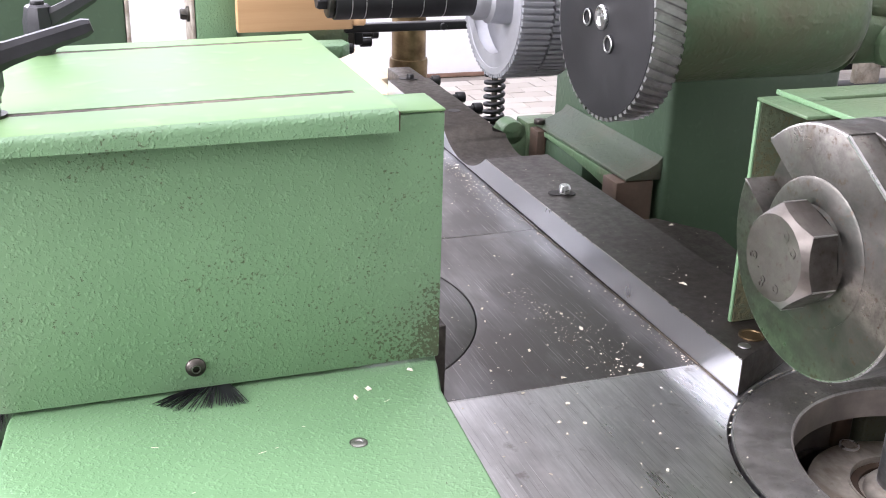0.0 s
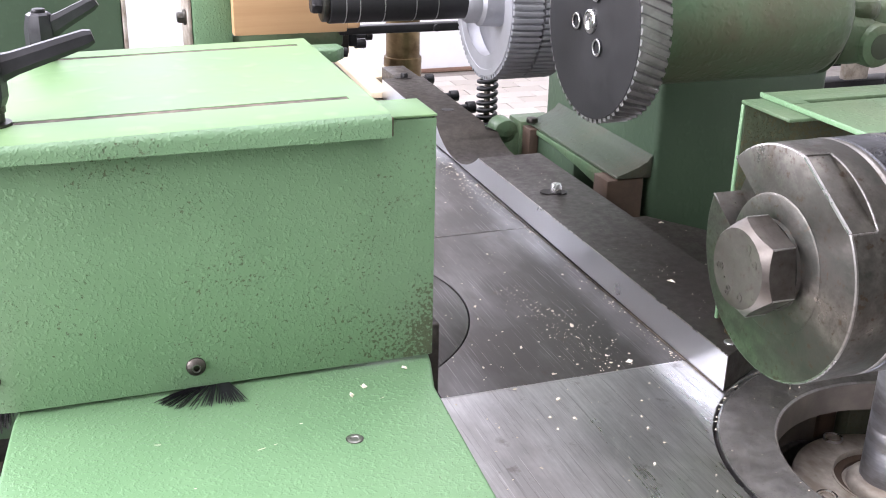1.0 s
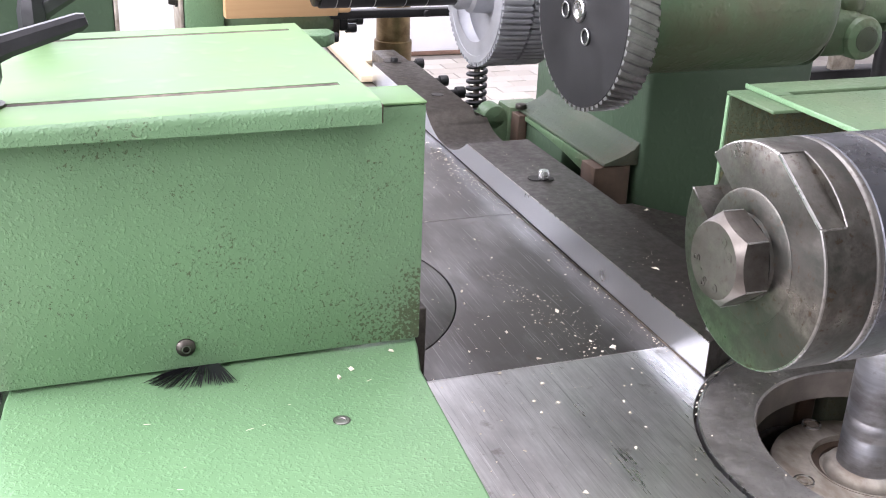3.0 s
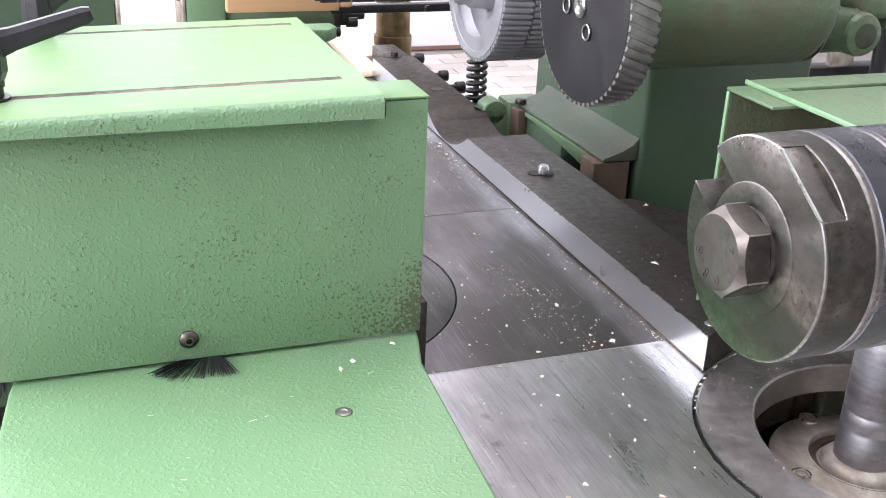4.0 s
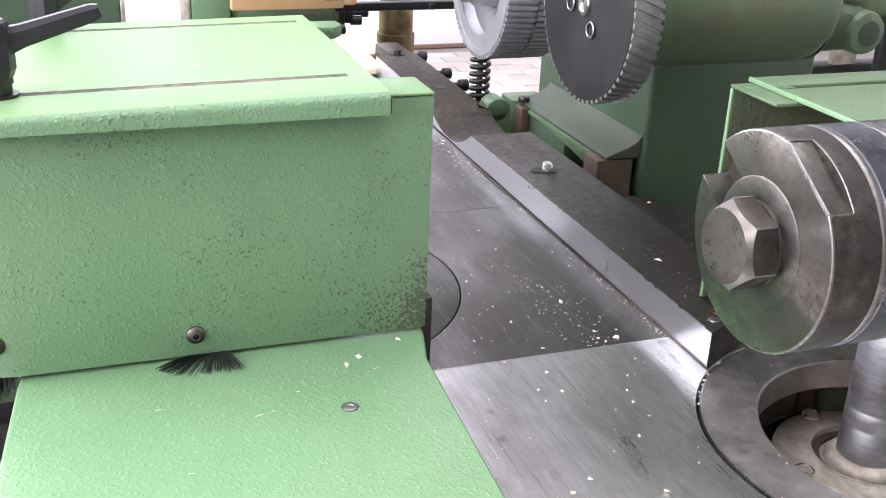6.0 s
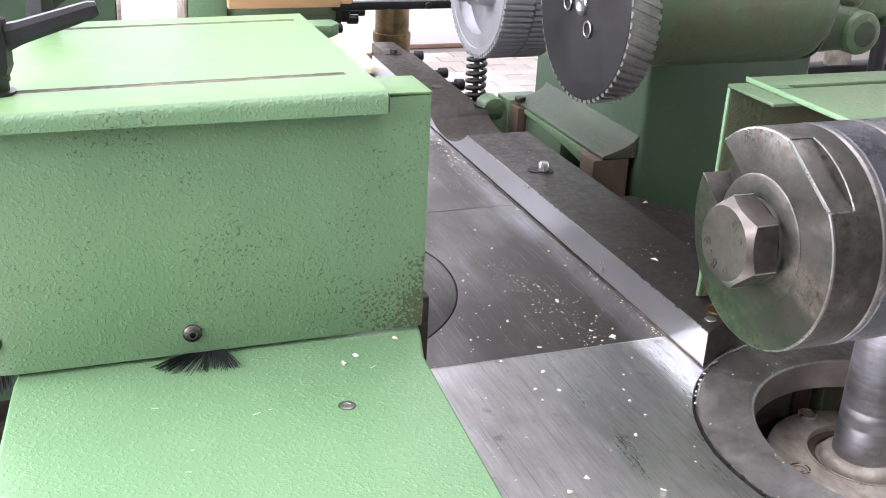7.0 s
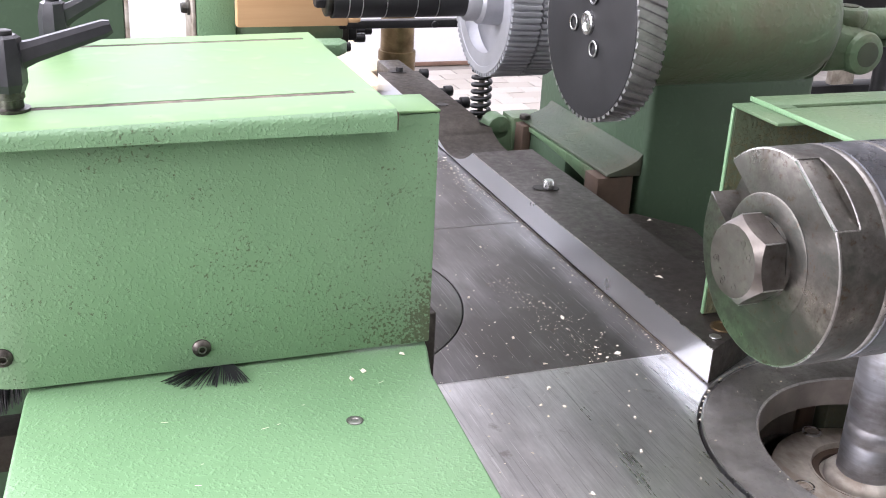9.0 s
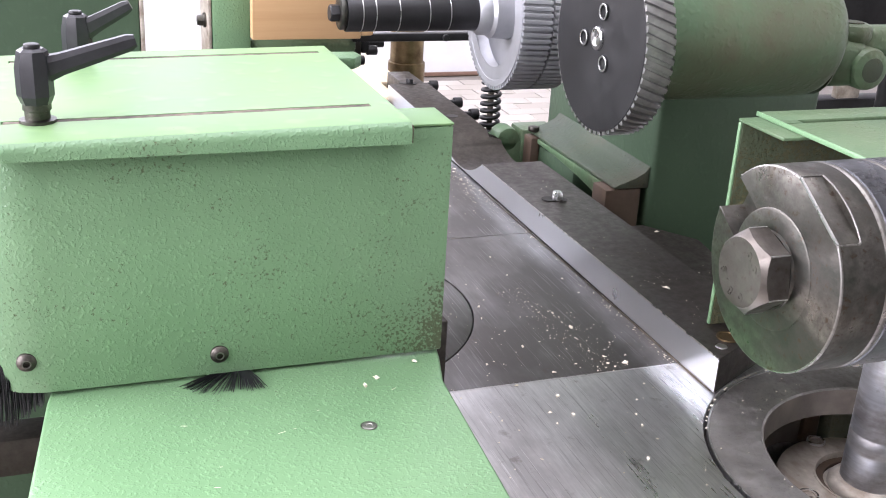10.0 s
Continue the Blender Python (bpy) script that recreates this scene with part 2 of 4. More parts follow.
def paver_material():
    m, nt, b = nodes_of("pale_paver")
    oi = nt.nodes.new("ShaderNodeObjectInfo")
    n = noise_node(nt, 14, 5)
    c = mix(nt, oi.outputs["Random"], (0.58, 0.53, 0.48, 1), (0.70, 0.66, 0.61, 1))
    c = mix(nt, maths(nt, 'MULTIPLY', n.outputs[0], 0.3), c, (0.50, 0.45, 0.40, 1))
    nt.links.new(c, b.inputs["Base Color"])
    b.inputs["Roughness"].default_value = 0.7
    bump(nt, b, n.outputs[0], 0.001)
    return m


M_PAVER = paver_material()

# ---- building helpers ----
BASE = {}


def thing(name, loc, label, category, group="", kind=""):
    ob = new(name)
    ob.empty_display_size = 0.02
    ob.location = loc
    BASE[ob] = Vector(loc)
    return tagged(ob, label, category, group, kind)


def part(name, bm, material, parent=None, label="", smooth=35):
    """Links a bmesh, made in world metres, as one mesh object under a thing or part."""
    base = BASE.get(parent, Vector((0, 0, 0)))
    bmesh.ops.recalc_face_normals(bm, faces=bm.faces)
    bm.transform(Matrix.Translation(-base))
    if smooth:
        lim = radians(smooth)
        for f in bm.faces:
            f.smooth = True
        for e in bm.edges:
            if len(e.link_faces) != 2 or e.calc_face_angle(0) > lim:
                e.smooth = False
    me = bpy.data.meshes.new(name)
    bm.to_mesh(me)
    bm.free()
    me.materials.append(material)
    ob = new(name, me)
    if parent is not None:
        ob.parent = parent
        BASE[ob] = base
    else:
        BASE[ob] = Vector((0, 0, 0))
    if label:
        ob["label"] = label
    return ob


def structure(name, bm, material, label, category, kind="structure", smooth=35):
    return tagged(part(name, bm, material, None, "", smooth), label, category, "", kind)


def add(bm, other):
    me = bpy.data.meshes.new("tmp")
    other.to_mesh(me)
    other.free()
    bm.from_mesh(me)
    bpy.data.meshes.remove(me)
    return bm


def joined(*bms):
    first = bms[0]
    for o in bms[1:]:
        add(first, o)
    return first


def soften(bm, w, seg=2, ang=30):
    if w > 0:
        es = [e for e in bm.edges if len(e.link_faces) == 2 and e.calc_face_angle(0) > radians(ang)]
        bmesh.ops.bevel(bm, geom=es, offset=w, segments=seg, profile=0.5, affect='EDGES', clamp_overlap=True)
    return bm


def box(x0, x1, y0, y1, z0, z1, bev=0.0, seg=2):
    bm = bmesh.new()
    m = Matrix.Translation(((x0 + x1) / 2, (y0 + y1) / 2, (z0 + z1) / 2)) @ Matrix.Diagonal((x1 - x0, y1 - y0, z1 - z0, 1))
    bmesh.ops.create_cube(bm, size=1, matrix=m)
    return soften(bm, bev, seg)


AX = {'x': (0, 1, 2), 'y': (1, 2, 0), 'z': (2, 0, 1)}


def at_axis(axis, c, h, u, v):
    """A point h along the axis through c, u and v across it."""
    i, j, k = AX[axis]
    p = [0, 0, 0]
    p[i], p[j], p[k] = h, c[j] + u, c[k] + v
    return p


def lathe(axis, c, profile, seg=48):
    """A closed turned body: profile of (radius, place along the axis)."""
    bm = bmesh.new()
    rings = []
    for r, h in profile:
        if r < 1e-6:
            rings.append([bm.verts.new(at_axis(axis, c, h, 0, 0))])
        else:
            rings.append([bm.verts.new(at_axis(axis, c, h, r * math.cos(2 * math.pi * i / seg), r * math.sin(2 * math.pi * i / seg))) for i in range(seg)])
    for a, b in zip(rings, rings[1:]):
        for i in range(seg):
            j = (i + 1) % seg
            q = [a[i % len(a)], a[j % len(a)], b[j % len(b)], b[i % len(b)]]
            u = list(dict.fromkeys(q))
            if len(u) > 2:
                bm.faces.new(u)
    return bm


def rod(axis, c, r, h0, h1, bev=0.0, seg=40):
    b = min(bev, r * 0.9)
    if b > 0:
        pr = [(0, h0), (r - b, h0), (r - b * 0.3, h0 + b * 0.3), (r, h0 + b), (r, h1 - b), (r - b * 0.3, h1 - b * 0.3), (r - b, h1), (0, h1)]
    else:
        pr = [(0, h0), (r, h0), (r, h1), (0, h1)]
    return lathe(axis, c, pr, seg)


def tube_ring(axis, c, r0, r1, h0, h1, seg=64, bev=0.0):
    b = bev
    pr = [(r0, h0), (r1, h0), (r1, h1 - b), (r1 - b, h1), (r0 + b, h1), (r0, h1 - b), (r0, h0)]
    return lathe(axis, c, pr, seg)


def prism(axis, pts, h0, h1, bev=0.0, seg=2):
    """An outline across the axis, drawn out along it. Outline in the next two axes in turn (z: x, y; x: y, z; y: z, x)."""
    bm = bmesh.new()
    a = [bm.verts.new(at_axis(axis, (0, 0, 0), h0, u, v)) for u, v in pts]
    b = [bm.verts.new(at_axis(axis, (0, 0, 0), h1, u, v)) for u, v in pts]
    bm.faces.new(a)
    bm.faces.new(b)
    n = len(pts)
    for i in range(n):
        bm.faces.new((a[i], a[(i + 1) % n], b[(i + 1) % n], b[i]))
    bmesh.ops.recalc_face_normals(bm, faces=bm.faces)
    return soften(bm, bev, seg)


def sweep(path, r, seg=8, r_end=None):
    bm = bmesh.new()
    rings = []
    n = len(path)
    for i, p in enumerate(path):
        p = Vector(p)
        d = (Vector(path[min(i + 1, n - 1)]) - Vector(path[max(i - 1, 0)])).normalized()
        u = d.cross(Vector((0.13, 0.21, 0.97))).normalized()
        w = d.cross(u)
        rr = r if r_end is None else r + (r_end - r) * i / (n - 1)
        rings.append([bm.verts.new(p + rr * (u * math.cos(2 * math.pi * k / seg) + w * math.sin(2 * math.pi * k / seg))) for k in range(seg)])
    for a, b in zip(rings, rings[1:]):
        for k in range(seg):
            bm.faces.new((a[k], a[(k + 1) % seg], b[(k + 1) % seg], b[k]))
    bm.faces.new(rings[0])
    bm.faces.new(rings[-1])
    return bm


def arc(cx, cy, r, a0, a1, n):
    return [(cx + r * math.cos(radians(a0 + (a1 - a0) * i / n)), cy + r * math.sin(radians(a0 + (a1 - a0) * i / n))) for i in range(n + 1)]


def hexagon(axis, c, af, h0, h1, turn=0.0, chamfer=0.0015):
    """A hexagon head, its outer end at h0 turned to a chamfer."""
    R = af / math.sqrt(3)
    i, j, k = AX[axis]
    sgn = 1 if h1 > h0 else -1
    bm = bmesh.new()
    rings = []
    for rad, h in ((af / 2 * 0.93, h0), (None, h0 + sgn * chamfer), (None, h1)):
        ring = []
        for q in range(24):
            a = 2 * math.pi * q / 24 + radians(turn)
            inside = (q % 4) * 15 - 30
            hexr = af / 2 / math.cos(radians(inside))
            rr = rad if rad else hexr
            hh = h
            if rad is None and h != h1:
                hh = h + sgn * 0.6 * max(0, hexr - af / 2)
            ring.append(bm.verts.new(at_axis(axis, c, hh, rr * math.cos(a), rr * math.sin(a))))
        rings.append(ring)
    for a, b in zip(rings, rings[1:]):
        for q in range(24):
            bm.faces.new((a[q], a[(q + 1) % 24], b[(q + 1) % 24], b[q]))
    bm.faces.new(rings[0])
    bm.faces.new(rings[-1])
    return bm


def socket_screw(name, axis, c, r, h0, h1, parent, mat=None, label="dark socket-head screw"):
    """A round head with a hexagon socket, its face at h1."""
    d = h1 - h0
    head = lathe(axis, c, [(0, h0), (r, h0), (r, h1 - d * 0.25), (r * 0.88, h1), (r * 0.5, h1), (r * 0.45, h1 - d * 0.7), (0, h1 - d * 0.7)], 24)
    return part(name, head, mat or M_BLACK, parent, label)


def gear_ring(axis, c, r0, r1, h0, h1, n, twist, inner, profile=((0.0, 1), (0.55, 0.85), (0.6, 0), (0.98, 0.0))):
    """A toothed rim: each tooth by (share of the pitch, height share); twist in degrees from end to end."""
    bm = bmesh.new()
    steps = 3
    rings = []
    for s in range(steps + 1):
        h = h0 + (h1 - h0) * s / steps
        ring = []
        for i in range(n):
            for u, k in profile:
                a = 2 * math.pi * (i + u) / n + radians(twist) * s / steps
                r = r0 + (r1 - r0) * k
                ring.append(bm.verts.new(at_axis(axis, c, h, r * math.cos(a), r * math.sin(a))))
        rings.append(ring)
    m = len(rings[0])
    for a, b in zip(rings, rings[1:]):
        for i in range(m):
            bm.faces.new((a[i], a[(i + 1) % m], b[(i + 1) % m], b[i]))
    for ring, h in ((rings[0], h0), (rings[-1], h1)):
        ins = [bm.verts.new(at_axis(axis, c, h, inner * math.cos(2 * math.pi * (i // len(profile)) / n), inner * math.sin(2 * math.pi * (i // len(profile)) / n))) if i % len(profile) == 0 else None for i in range(m)]
        for i in range(0, m, len(profile)):
            j = (i + len(profile)) % m
            outer = [ring[(i + q) % m] for q in range(len(profile) + 1)]
            bm.faces.new(outer + [ins[j], ins[i]])
    return bm

# ---- the hall ----
FLOOR = -0.85
WX0, WX1, WY0, WY1, CEIL = -4.0, 4.5, -3.5, 4.65, 3.4


def wall_with_windows(name, along, lo, hi, face, back, openings, label, mat=None):
    """A wall along x or y with rectangular openings (from, to, sill, head)."""
    bm = bmesh.new()
    cuts = sorted(openings)
    spans = []
    pos = lo
    for a, b, s, h in cuts:
        spans += [(pos, a, FLOOR, CEIL), (a, b, FLOOR, s), (a, b, h, CEIL)]
        pos = b
    spans.append((pos, hi, FLOOR, CEIL))
    for a, b, s, h in spans:
        y0, y1 = min(face, back), max(face, back)
        add(bm, box(a, b, y0, y1, s, h) if along == 'x' else box(y0, y1, a, b, s, h))
    return structure(name, bm, mat or M_WALL, label, "wall")


structure("floor", box(WX0, WX1, WY0, WY1, FLOOR - 0.1, FLOOR - 0.006), M_MORTAR, "pale mortar bed of the paved workshop floor", "floor")
structure("ceiling", joined(box(WX0, -2.1, WY0, WY1, CEIL, CEIL + 0.12), box(0.9, WX1, WY0, WY1, CEIL, CEIL + 0.12), box(-2.1, 0.9, WY0, -1.3, CEIL, CEIL + 0.12), box(-2.1, 0.9, 1.7, WY1, CEIL, CEIL + 0.12)), M_CEIL, "plain white workshop ceiling with a skylight opening", "ceiling")
FAR_OPEN = [(-3.4, -1.7, 0.7, 2.8), (-1.5, 1.3, 0.7, 2.8)]
LEFT_OPEN = [(-2.8, -0.4, 0.6, 2.6), (0.2, 2.6, 0.6, 2.6)]
wall_with_windows("wall_north", 'x', WX0, WX1, WY1, WY1 + 0.2, FAR_OPEN, "white plastered workshop wall with high windows")
wall_with_windows("wall_west", 'y', WY0, WY1, WX0, WX0 - 0.2, LEFT_OPEN, "white plastered side wall with windows")
wall_with_windows("wall_east", 'y', WY0, WY1, WX1, WX1 + 0.2, [], "white plastered blank side wall")
# unseen wall behind the camera, set grey so the arbor mirrors less white
wall_with_windows("wall_south", 'x', WX0, WX1, WY0, WY0 - 0.2, [], "unseen blank end wall, grey to dim the reflections", M_DIM)
structure("baseboard", box(WX0, WX1, WY1 - 0.015, WY1 - 0.002, FLOOR, FLOOR + 0.02, 0.003), M_SKIRT, "low brown painted skirting strip along the wall", "baseboard")


def window(name, along, a, b, s, h, face):
    w = thing(name, ((a + b) / 2, face, s) if along == 'x' else (face, (a + b) / 2, s), "white framed workshop window with clear panes", "window", kind="structure")
    t = 0.05

    def bar(p, q, r, u, nm):
        f0, f1 = sorted((face + 0.08 * (1 if face > 0 else -1), face + 0.14 * (1 if face > 0 else -1)))
        part(nm, box(p, q, f0, f1, r, u, 0.004) if along == 'x' else box(f0, f1, p, q, r, u, 0.004), M_FRAME, w)
    bar(a, b, s, s + t, "window_sill")
    bar(a, b, h - t, h, "window_frame")
    for i in range(4):
        c = a + (b - a) * i / 3
        bar(max(a, c - t / 2), min(b, c + t / 2), s + t, h - t, "window_frame")


for i, o in enumerate(FAR_OPEN):
    window("window_%d" % (i + 1), 'x', *o, WY1)
for i, o in enumerate(LEFT_OPEN):
    window("window_%d" % (i + 3), 'y', *o, WX0)

# ---- machine bed and tables ----
base = thing("planing_machine", (-0.2, 0.4, FLOOR), "green cast machine base standing on the workshop floor", "machine")
part("pedestal", box(-0.44, 0.05, -0.55, 1.22, FLOOR, -0.11, 0.012), M_CAST, base)
part("pedestal", box(0.05, 0.62, -0.45, 0.72, FLOOR, -0.11, 0.012), M_CAST, base)
part("bed_shelf", prism('z', [(0.0735, 0.0505), (0.115, 0.0505), (0.150, 0.20), (0.165, 0.285), (0.128, 0.3364), (0.0735, 0.3364)], -0.0205, -0.0005, 0.001), M_BARTOP, base, "grimy brown shelf behind the fence")
part("bed_rail", joined(box(-0.44, -0.075, -0.55, 0.06, -0.11, -0.0205, 0.003), box(-0.44, 0.05, 0.0605, 1.22, -0.11, -0.0205, 0.003)), M_DARK, base, "dark oily bed casting under the tables")

# infeed table, cut round the spindle opening
RC, RO, RI = (0.0830, -0.1110), 0.1340, 0.0965
front = thing("infeed_table", (-0.2, -0.2, -0.02), "ground steel infeed table with scratches and stains", "table plate")
outline = [(-0.46, 0.0500), (RC[0], 0.0500)] + arc(RC[0], RC[1], RO + 0.0028, 90, 270, 64) + [(RC[0], -0.62), (-0.46, -0.62)]
part("plate", prism('z', outline, -0.020, 0.0, 0.0004, 1), M_TABLE, front)
outline = [(0.30, 0.0500), (0.30, -0.62), (RC[0] + 0.0005, -0.62)] + arc(RC[0], RC[1], RO + 0.0028, 270, 450, 64)[1:] + [(RC[0] + 0.0005, 0.0500)]
part("plate", prism('z', outline, -0.020, -0.0005, 0.0004, 1), M_RING, front)

# sliding middle table with round insert
mid = thing("sliding_table", (-0.15, 0.19, -0.02), "dull steel middle table plate with dark resin streaks", "table plate")
HC, HR = (-0.2640, 0.2090), 0.1440
c0, c1 = 0.0512, 0.3364
outline = [(-0.190, c0), (0.0715, c0), (0.0715, c1), (HC[0], c1)]
outline += [(HC[0], HC[1] + HR + 0.0006)] + arc(HC[0], HC[1], HR + 0.0006, 89, -59, 60) + [(-0.19, 0.082)]
part("plate", prism('z', outline, -0.02, 0.0, 0.0004, 1), M_TABLE_MID, mid)
part("round_insert", rod('z', (*HC, 0), HR - 0.0004, -0.02, -0.0003, 0.0006, 96), M_TABLE_MID, mid, "round steel table insert")
part("side_strip", prism('z', [(-0.1970, 0.060), (-0.1890, 0.060), (-0.1910, 0.16), (-0.1990, 0.16)], -0.003, 0.052, 0.0008, 1), M_BARTOP, mid, "thin upright steel chip strip")
part("seat", box(-0.40, -0.191, 0.0512, 0.064, -0.02, -0.004, 0.001), M_DARK, mid)

rear = thing("outfeed_table", (-0.2, 0.75, -0.02), "ground steel outfeed table with a narrow slot", "table plate")
part("plate", prism('z', [(-0.46, 0.3376), (0.064, 0.3376), (0.064, 0.60), (0.03, 1.22), (-0.46, 1.22)], -0.02, 0.0, 0.0004, 1), M_TABLE_MID, rear)
part("slot", box(-0.062, -0.058, 0.93, 1.08, 0.0003, 0.0008), M_SEAM, rear, "dark narrow slot")
part("screw", rod('z', (-0.03, 0.98, 0), 0.006, 0.0003, 0.001, 0.0003, 20), M_SEAM, rear)

part("joint_edge", box(-0.2015, -0.002, 0.0494, 0.0500, -0.001, 0.0003), M_EDGE, front, "bright joint edge")
part("joint_edge", box(-0.128, -0.002, 0.3368, 0.3372, -0.001, 0.0002), M_RING, rear)

# spindle opening
ring = thing("table_ring", (RC[0], RC[1], -0.02), "dark steel table ring round the spindle opening", "ring")
part("ring", tube_ring('z', (*RC, 0), RI, RO, -0.022, 0.0, 128, 0.0012), M_RING, ring)
# thin separate sheet, darker than the ring steel it covers
part("liner", tube_ring('z', (*RC, 0), RI - 0.0005, RI - 0.0001, -0.022, -0.0012, 128), M_DARK, ring, "thin dark inner wall of the ring")
part("rim_edge", tube_ring('z', (*RC, 0), RO - 0.0010, RO + 0.0002, -0.004, 0.0003, 128), M_EDGE, ring, "bright worn outer edge")
well = thing("spindle_well", (RC[0], RC[1], -0.09), "dark greasy well under the table ring", "housing")
part("wall", tube_ring('z', (*RC, 0), 0.135, 0.142, -0.109, -0.0225, 96), M_DARK, well)
part("bottom", rod('z', (*RC, 0), 0.1345, -0.108, -0.094, 0.0, 96), M_DARK, well)
part("rim", tube_ring('z', (0.1085, -0.0550, 0), 0.078, 0.083, -0.095, -0.070, 96, 0.001), M_RING, well)
part("lug", box(0.104, 0.119, 0.018, 0.028, -0.070, -0.0235, 0.002), M_RUST, well, "rusty green lug")
part("ledge", box(0.1195, 0.155, 0.006, 0.022, -0.070, -0.0300, 0.003), M_FOOT, well, "dusty green ledge")

SC = (0.1085, -0.0550)
spin = thing("vertical_spindle", (*SC, -0.08), "polished steel vertical spindle on a round flange", "spindle")
part("flange", lathe('z', (*SC, 0), [(0, -0.0935), (0.0660, -0.0935), (0.0660, -0.065), (0.0650, -0.061), (0.061, -0.0585), (0.0395, -0.0575), (0.0383, -0.0585), (0.0378, -0.0645), (0.0, -0.0645)], 96), M_FLANGE, spin, "worn round steel flange")
part("collar", lathe('z', (*SC, 0), [(0.0210, -0.0635), (0.0290, -0.064), (0.0287, -0.0605), (0.0262, -0.0575), (0.0232, -0.0555), (0.0210, -0.0552), (0.0210, -0.0635)], 64), M_FLANGE, spin)
part("lip_ring", tube_ring('z', (*SC, 0), 0.0382, 0.0398, -0.058, -0.0570, 64), M_FLANGE, spin, "pale worn lip")
part("rust_ring", tube_ring('z', (*SC, 0), 0.0320, 0.0376, -0.0644, -0.0615, 64), M_RUST, spin, "rusty groove")
part("shaft", lathe('z', (*SC, 0), [(0, -0.0638), (0.0212, -0.0638), (0.0212, -0.030), (0.0209, -0.0294), (0.0209, -0.0274), (0.0212, -0.0268), (0.0212, -0.0160), (0.0209, -0.0154), (0.0209, -0.0140), (0.0211, -0.0134), (0.0209, 0.15), (0.020, 0.152), (0, 0.152)], 64), M_SHAFT, spin)
for a in (94, 184, 274, 4):
    p = (SC[0] + 0.0570 * math.cos(radians(a)), SC[1] + 0.0570 * math.sin(radians(a)), 0)
    s = part("flange_screw", lathe('z', p, [(0, -0.060), (0.0060, -0.060), (0.0060, -0.0572), (0.0050, -0.0570), (0.0046, -0.0580), (0.003, -0.0580), (0.0028, -0.0566), (0, -0.0564)], 24), M_FLANGE, spin, "bright screw set in the flange")
    part("screw_rim", tube_ring('z', p, 0.0060, 0.0072, -0.0590, -0.0564, 24), M_EDGE, s, "bright ring round the screw")

# ---- fence ----
FT, FW = 0.0285, 0.073
NY0, NY1, ND = 0.478, 0.6155, 0.0222
ncy = (NY0 + NY1) / 2
nhw = (NY1 - NY0) / 2
nr = (nhw * nhw + ND * ND) / (2 * ND)
nz = FT + nr - ND
half = math.degrees(math.asin(nhw / nr))
fence = thing("guide_fence", (0.02, 0.3, 0.0), "ground steel guide fence bar with a scooped gap", "fence")
prof = [(0.0, 0.0005), (0.0, FT)] + arc(ncy, nz, nr, 270 - half, 270 + half, 24) + [(0.866, FT), (0.866, 0.0005)]
fb = prism('x', prof, 0.0, FW)
for v in fb.verts:
    if v.co.y < 0.001:
        v.co.y += v.co.x * 0.55
    if v.co.y > 0.6:
        v.co.x += 0.006 * (v.co.y - 0.6) / 0.25 - (0.013 if v.co.x > 0.03 else 0.0)
bar_ob = part("bar", soften(fb, 0.0006, 1, 40), M_BARTOP, fence, "worn brown-grey bar top")
me = bar_ob.data
me.materials.append(M_FENCE)
for p in me.polygons:
    if p.normal.x < -0.9:
        p.material_index = 1
part("tail", box(0.030, 0.064, 0.8668, 0.95, 0.002, 0.027, 0.0015), M_BARTOP, fence)
part("top_edge", box(-0.0002, 0.0005, 0.002, 0.4765, FT - 0.0006, FT + 0.0002), M_EDGE, fence, "bright worn arris")
part("seam", box(-0.0008, -0.0001, 0.004, 0.476, 0.0002, 0.0009), M_DIRT, fence, "dusty seam at the fence foot")


def bolt_in_slot(x, y, up=0.009):
    s = part("slot", prism('z', arc(x - 0.004, y + 0.002, 0.0075, 90, 270, 10) + arc(x + 0.007, y - 0.002, 0.0075, 270, 450, 10), FT + 0.0002, FT + 0.0008), M_SEAM, fence, "dark slotted hole")
    part("fence_bolt", hexagon('z', (x + 0.004, y - 0.001, 0), 0.010, FT + up, FT + 0.001, 12, 0.001), M_EDGE if y < 0.5 else M_BLACK, fence, "small fence bolt")


bolt_in_slot(0.029, 0.351)
bolt_in_slot(0.034, 0.866, 0.007)
part("hole", rod('z', (0.0376, 0.681, 0), 0.008, FT + 0.0002, FT + 0.0007, 0, 24), M_SEAM, fence)
part("bushing", lathe('z', (0.027, 0.030, 0), [(0.0072, FT + 0.0002), (0.0092, FT + 0.0002), (0.009, FT + 0.0014), (0.0074, FT + 0.0014), (0.007, FT + 0.0006), (0, FT + 0.0006), (0.0, FT + 0.0002)], 32), M_BROWN, fence, "brassy bushing")
part("pin", rod('z', (0.0125, 0.017, 0), 0.0045, FT + 0.0002, FT + 0.0012, 0.0004, 24), M_EDGE, fence)
for y, r in ((0.905, 0.0075), (0.80, 0.0075), (0.735, 0.008)):
    sc = part("clamp_screw", joined(rod('x', (0, y, 0.015), 0.0045, FW - 0.016, FW + 0.012, 0, 16), rod('x', (0, y, 0.015), r, FW + 0.010, FW + 0.022, 0.001, 24)), M_BLACK, fence, "black clamping screw")

board = thing("wooden_board", (0.02, 1.03, 0.0), "pale pine board lying on the outfeed table", "board")
part("plank", prism('z', [(-0.010, 0.866), (0.020, 0.866), (0.022, 0.955), (0.058, 0.965), (0.056, 1.19), (0.000, 1.19)], 0.001, 0.010, 0.001), M_BOARD, board)

